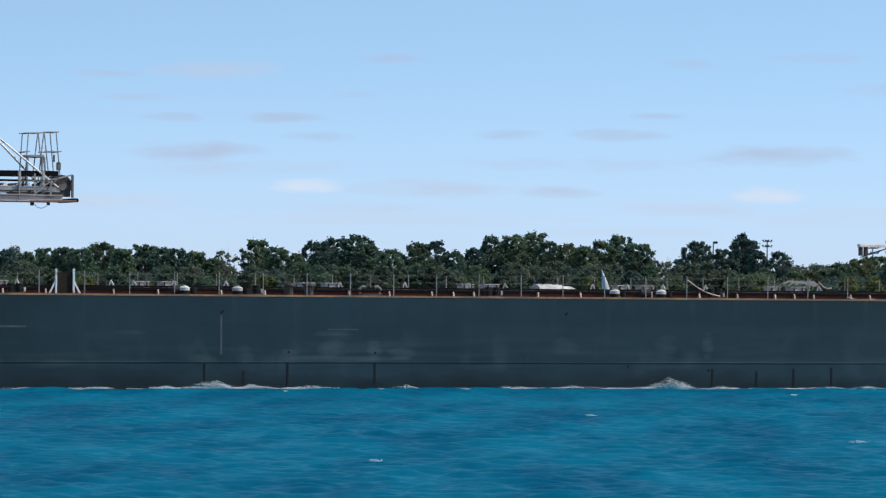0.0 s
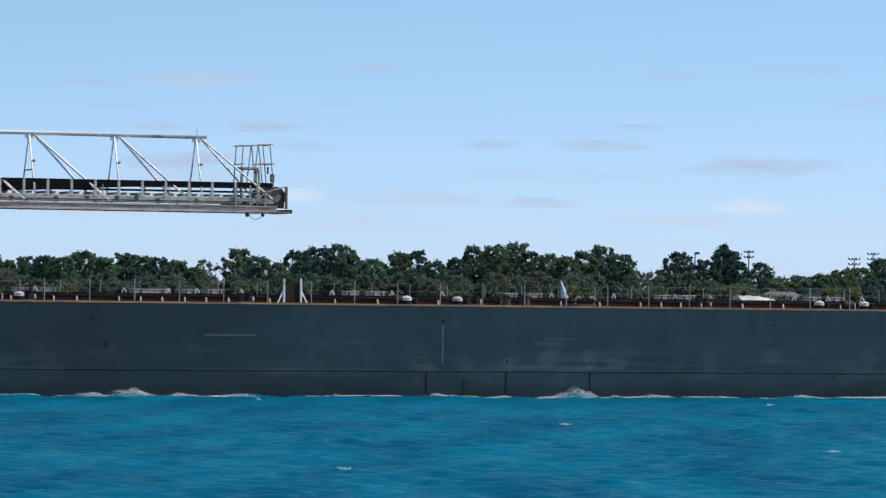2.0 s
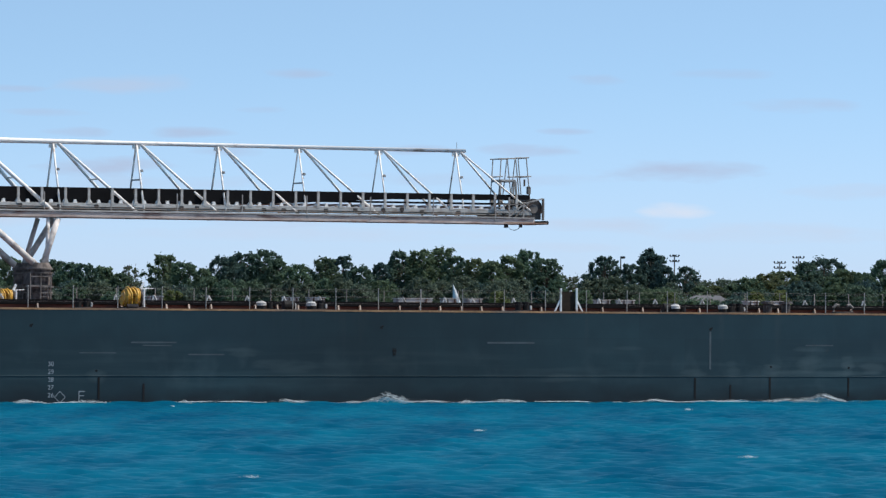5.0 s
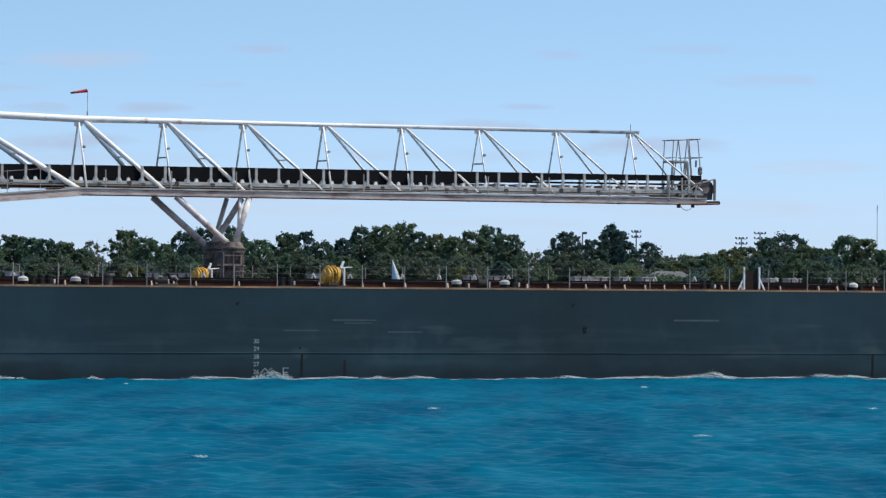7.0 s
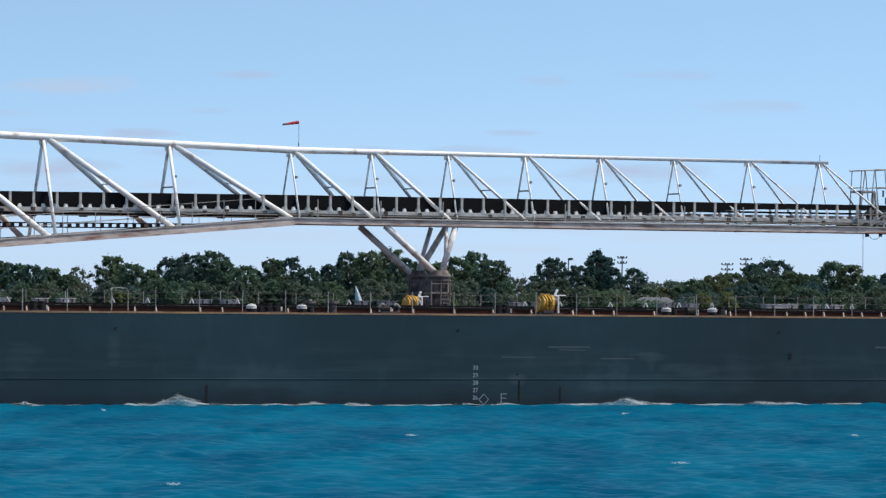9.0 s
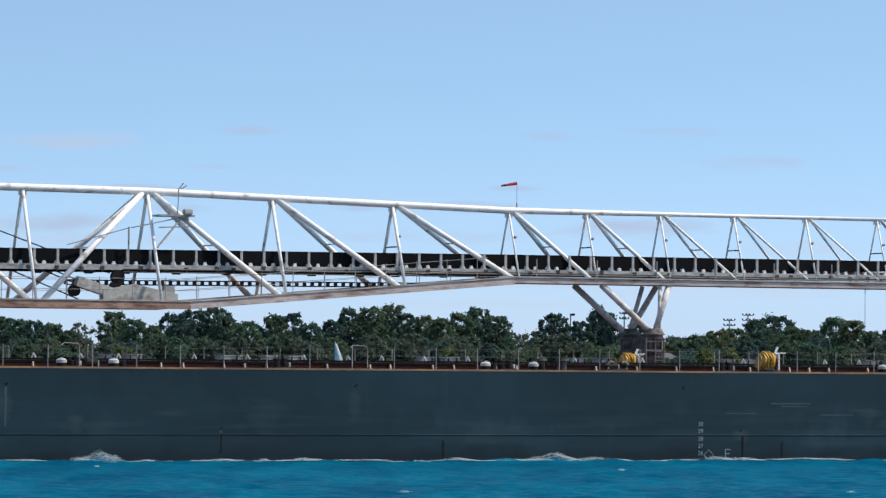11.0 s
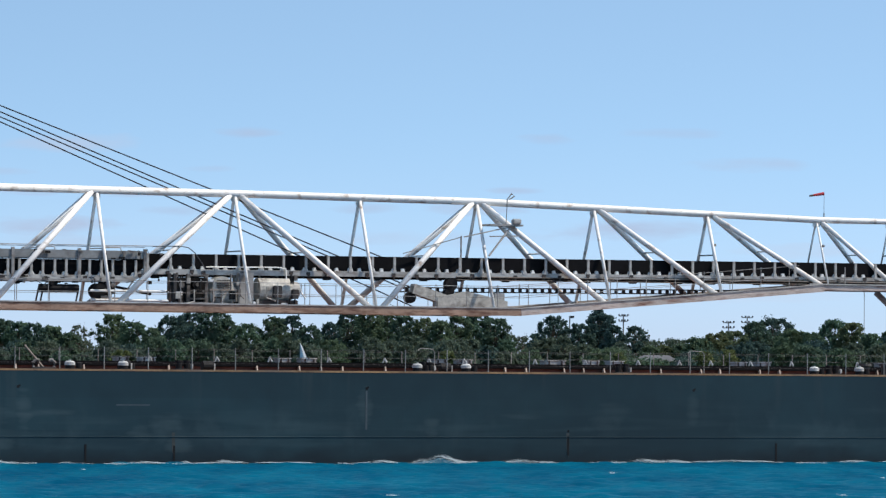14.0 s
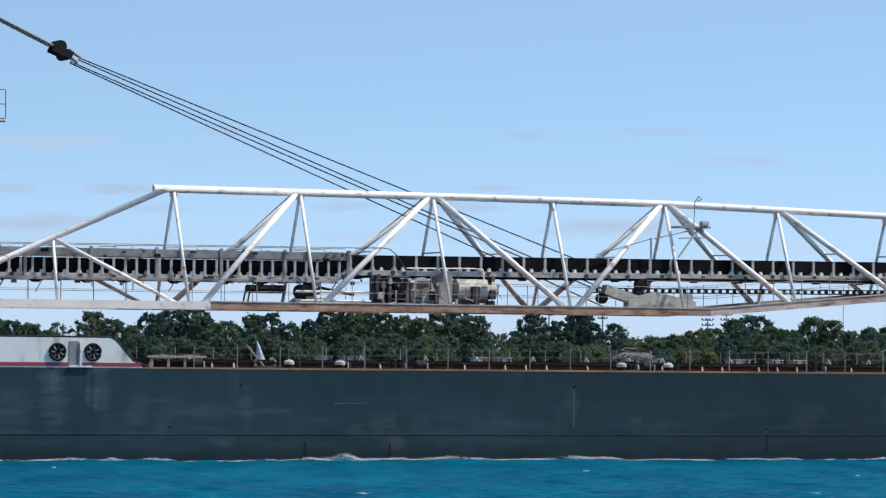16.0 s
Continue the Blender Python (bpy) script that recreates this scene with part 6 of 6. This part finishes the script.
def build_tower():
    X, top = place(1783, 380, 900)
    p = tagged(new("radio_mast"), "thin pale radio mast far behind the trees", "mast")
    p.matrix_world = pose(X, 900, 1.8)
    bm = B()
    tube(bm, (0, 0, 0), (0, 0, top - 1.8), 0.11, 0.05, 6)
    part("mast", bm, SIDING, p)
    bm = B()
    tube(bm, (0, 0, top - 3.4), (0, 0, top - 2.0), 0.09, 0.09, 6)
    part("aerial", bm, SIDING, p)


def build_house():
    X, top = place(1412, 497, 692)
    h = tagged(new("house"), "low house with a grey shingle roof among the trees", "house")
    h.matrix_world = pose(X, 692, 1.4)
    ridge = top - 1.4
    bm = B()
    box(bm, -3.9, 3.9, -2.5, 2.5, 0, ridge - 1.2)
    part("wall", bm, SIDING, h)
    bm = B()
    pr = [(-4.3, ridge - 1.3), (4.3, ridge - 1.3), (2.3, ridge), (-1.6, ridge)]
    a = [bm.verts.new((x, -2.8, z)) if z < ridge else bm.verts.new((x, 0, z)) for x, z in pr]
    b = [bm.verts.new((x, 2.8, z - 0.02)) if z < ridge else None for x, z in pr]
    bm.faces.new(a)
    bm.faces.new((b[1], b[0], a[3], a[2]))
    bm.faces.new((a[1], b[1], a[2]))
    bm.faces.new((b[0], a[0], a[3]))
    part("roof", bm, ROOF, h)
    for x in (-1.5, 0.2, 1.6):
        bm = B()
        box(bm, x - 0.4, x + 0.4, -2.56, -2.45, 0.5, 1.3)
        win = part("window", bm, SIDING, h)
        bm = B()
        box(bm, x - 0.33, x + 0.33, -2.59, -2.562, 0.57, 1.23)
        part("pane", bm, GLASS_DARK, win)


def build_sailboat():
    s = tagged(new("sailing_boat"), "small sailing boat with a tall white sail, under way", "sailboat")
    bm = B()
    st = [(-3.0, 0.9), (-1.5, 1.1), (0.5, 1.1), (2.0, 0.7), (3.2, 0.05)]
    L = [[bm.verts.new((x, -w * k, z)) for k, z in ((0.5, -0.2), (1.0, 0.8))] for x, w in st]
    R = [[bm.verts.new((x, w * k, z)) for k, z in ((0.5, -0.2), (1.0, 0.8))] for x, w in st]
    for i in range(4):
        bm.faces.new((L[i][0], L[i + 1][0], L[i + 1][1], L[i][1]))
        bm.faces.new((R[i + 1][0], R[i][0], R[i][1], R[i + 1][1]))
        bm.faces.new((L[i][1], L[i + 1][1], R[i + 1][1], R[i][1]))
    bm.faces.new((L[0][0], L[0][1], R[0][1], R[0][0]))
    part("hull", bm, FITTING, s)
    bm = B()
    tube(bm, (0.4, 0, 0.6), (0.4, 0, 6.1), 0.05, 0.03, 8)
    part("mast", bm, POLE, s)
    bm = B()
    n = 8
    rows = []
    for i in range(n + 1):
        z = 1.3 + 4.7 * i / n
        ww = 1.75 * (1 - i / n) ** 0.85 + 0.03
        rows.append([bm.verts.new((0.38 - ww * j / 4, 0.18 * math.sin(math.pi * j / 4) + 0.02, z)) for j in range(5)])
    for r0, r1 in zip(rows, rows[1:]):
        for j in range(4):
            bm.faces.new((r0[j], r0[j + 1], r1[j + 1], r1[j]))
    part("mainsail", bm, SAIL, s, smooth=True)
    bm = B()
    tube(bm, (0.4, 0, 1.25), (-1.5, 0.1, 1.2), 0.035, seg=6)
    part("boom", bm, POLE, s)
    return s


build_poles()
build_tower()
build_house()
BOAT = build_sailboat()


# ------------------------------------------------------------------ foam along the hull
def build_foam():
    """Swells that ride up the plating, each with a ragged line of foam along its crest."""
    out = []
    rng = random.Random(21)
    a = -50.0
    stations = []
    while a < 130:
        ln = rng.uniform(1.6, 5.5)
        stations.append((a, ln, rng.choice((0.03, 0.05, 0.06, 0.08, 0.10, 0.14)), 1.1))
        a += ln * rng.uniform(0.5, 0.85)
    stations += [(3.68, 2.4, 0.34, 1.67), (22.8, 3.0, 0.28, 1.67), (-16.0, 2.6, 0.26, 1.3), (-38.5, 3.0, 0.24, 1.2)]
    for a, ln, high, drift in stations:
        f = tagged(new("foam_crest"), "low blue swell with broken white foam along the ship's waterline", "foam", "foam along the hull")
        lean, wob = rng.uniform(0.8, 1.7), rng.uniform(0, 6)

        def crest(u):
            return high * math.sin(math.pi * u ** lean) ** 1.5 * (0.85 + 0.15 * math.sin(u * 19 + wob))

        nu, nv = int(10 + ln * 5), 8
        verts = [((i / nu - 0.5) * ln, 0.15 - 1.5 * (k / nv) ** 1.3, crest(i / nu) * max(0.0, 1 - (k / nv) ** 1.1) ** 1.3 - 0.02 - 0.10 * k / nv) for k in range(nv + 1) for i in range(nu + 1)]
        quads = [(k * (nu + 1) + i, (k + 1) * (nu + 1) + i, (k + 1) * (nu + 1) + i + 1, k * (nu + 1) + i + 1) for k in range(nv) for i in range(nu)]
        me = bpy.data.meshes.new("swell")
        me.from_pydata(verts, [], quads)
        for q in me.polygons:
            q.use_smooth = True
        me.materials.append(WATER)
        new("swell", me).parent = f
        pts, tris = [], []
        for i in range(int(ln * (420 + 1500 * high))):
            u = min(0.999, max(0.001, rng.random()))
            top = crest(u)
            patch = 0.55 + 0.45 * math.sin(u * ln * 2.9 + wob * 2) * math.sin(u * ln * 1.1 + wob)
            if rng.random() > patch + 0.75 * top / (high + 0.01) - 0.5:
                continue
            drop = rng.random() ** 1.5
            y = -0.03 - drop * 1.3 * (0.3 + top / 0.3)
            z = top * max(0.0, 1 + y / 1.5) ** 1.3 + rng.random() ** 3 * (0.02 + 0.45 * top) + 0.012
            s = rng.uniform(0.004, 0.015) * (1.1 - 0.5 * drop)
            k, x = len(pts), (u - 0.5) * ln
            for dx, dy, dz in ((1.6, 0, -0.3), (-1.1, 1.2, -0.3), (-1.0, -1.2, -0.3), (0, 0, 0.5)):
                pts.append((x + dx * s * 1.8, y + dy * s, z + dz * s))
            tris += [(k, k + 1, k + 3), (k + 1, k + 2, k + 3), (k + 2, k, k + 3), (k, k + 2, k + 1)]
        me = bpy.data.meshes.new("spray")
        me.from_pydata(pts, [], tris)
        me.materials.append(FOAM)
        o = tagged(new("spray", me), kind="stuff")
        o.parent = f
        out.append((f, a, rng.random(), drift))
    return out


def build_whitecaps():
    rng = random.Random(31)
    pts, tris = [], []
    for k in range(9):
        cy = 74 + rng.random() ** 0.8 * 100
        cx = rng.uniform(-0.14, 0.12) * cy
        ln = rng.uniform(0.05, 0.3)
        for i in range(int(24 + ln * 120)):
            u = rng.gauss(0, 0.4)
            x, y, z, s = cx + u * ln, cy + rng.gauss(0, 0.12), 0.03 + rng.random() * 0.05, rng.uniform(0.006, 0.02)
            n = len(pts)
            pts += [(x + s * 1.6, y, z), (x - s, y + s, z), (x - s, y - s, z), (x, y, z + s * 0.7)]
            tris += [(n, n + 1, n + 3), (n + 1, n + 2, n + 3), (n + 2, n, n + 3)]
    me = bpy.data.meshes.new("whitecaps")
    me.from_pydata(pts, [], tris)
    me.materials.append(FOAM)
    return tagged(new("whitecaps", me), "tiny scattered white flecks on the wave tops", "foam", kind="stuff")


FOAMS = build_foam()
CAPS = build_whitecaps()


# ------------------------------------------------------------------ what moves
def motions():
    times = [0.0, 0.1, 0.3] + [0.5 * k for k in range(2, 31)] + [15.2, 15.5, 15.8, 15.9, 16.0]
    for ob, m in RIDERS:
        walk(ob, [(t, ship_at(t) @ m) for t in times])
    boat_y = 450.0
    for_boat = []
    for t in times:
        x, _ = place(1072.0 - 20.0 * t, 480, boat_y)
        for_boat.append((t, pose(x, boat_y, 0, 0, 0, 180)))
    walk(BOAT, for_boat)
    for ob in (SURFACE, CAPS):
        walk(ob, [(t, pose(-0.12 * t, -0.45 * t, 0)) for t in times])
    for f, a, ph, drift in FOAMS:
        rows = []
        for k in range(17):
            t = float(k)
            s = a - drift * t
            lift = 0.03 * math.sin(2.1 * t + 6.28 * ph)
            rows.append((t, ship_at(0) @ Matrix.Translation((s, -0.03, lift - 0.03))))
        walk(f, rows)


motions()
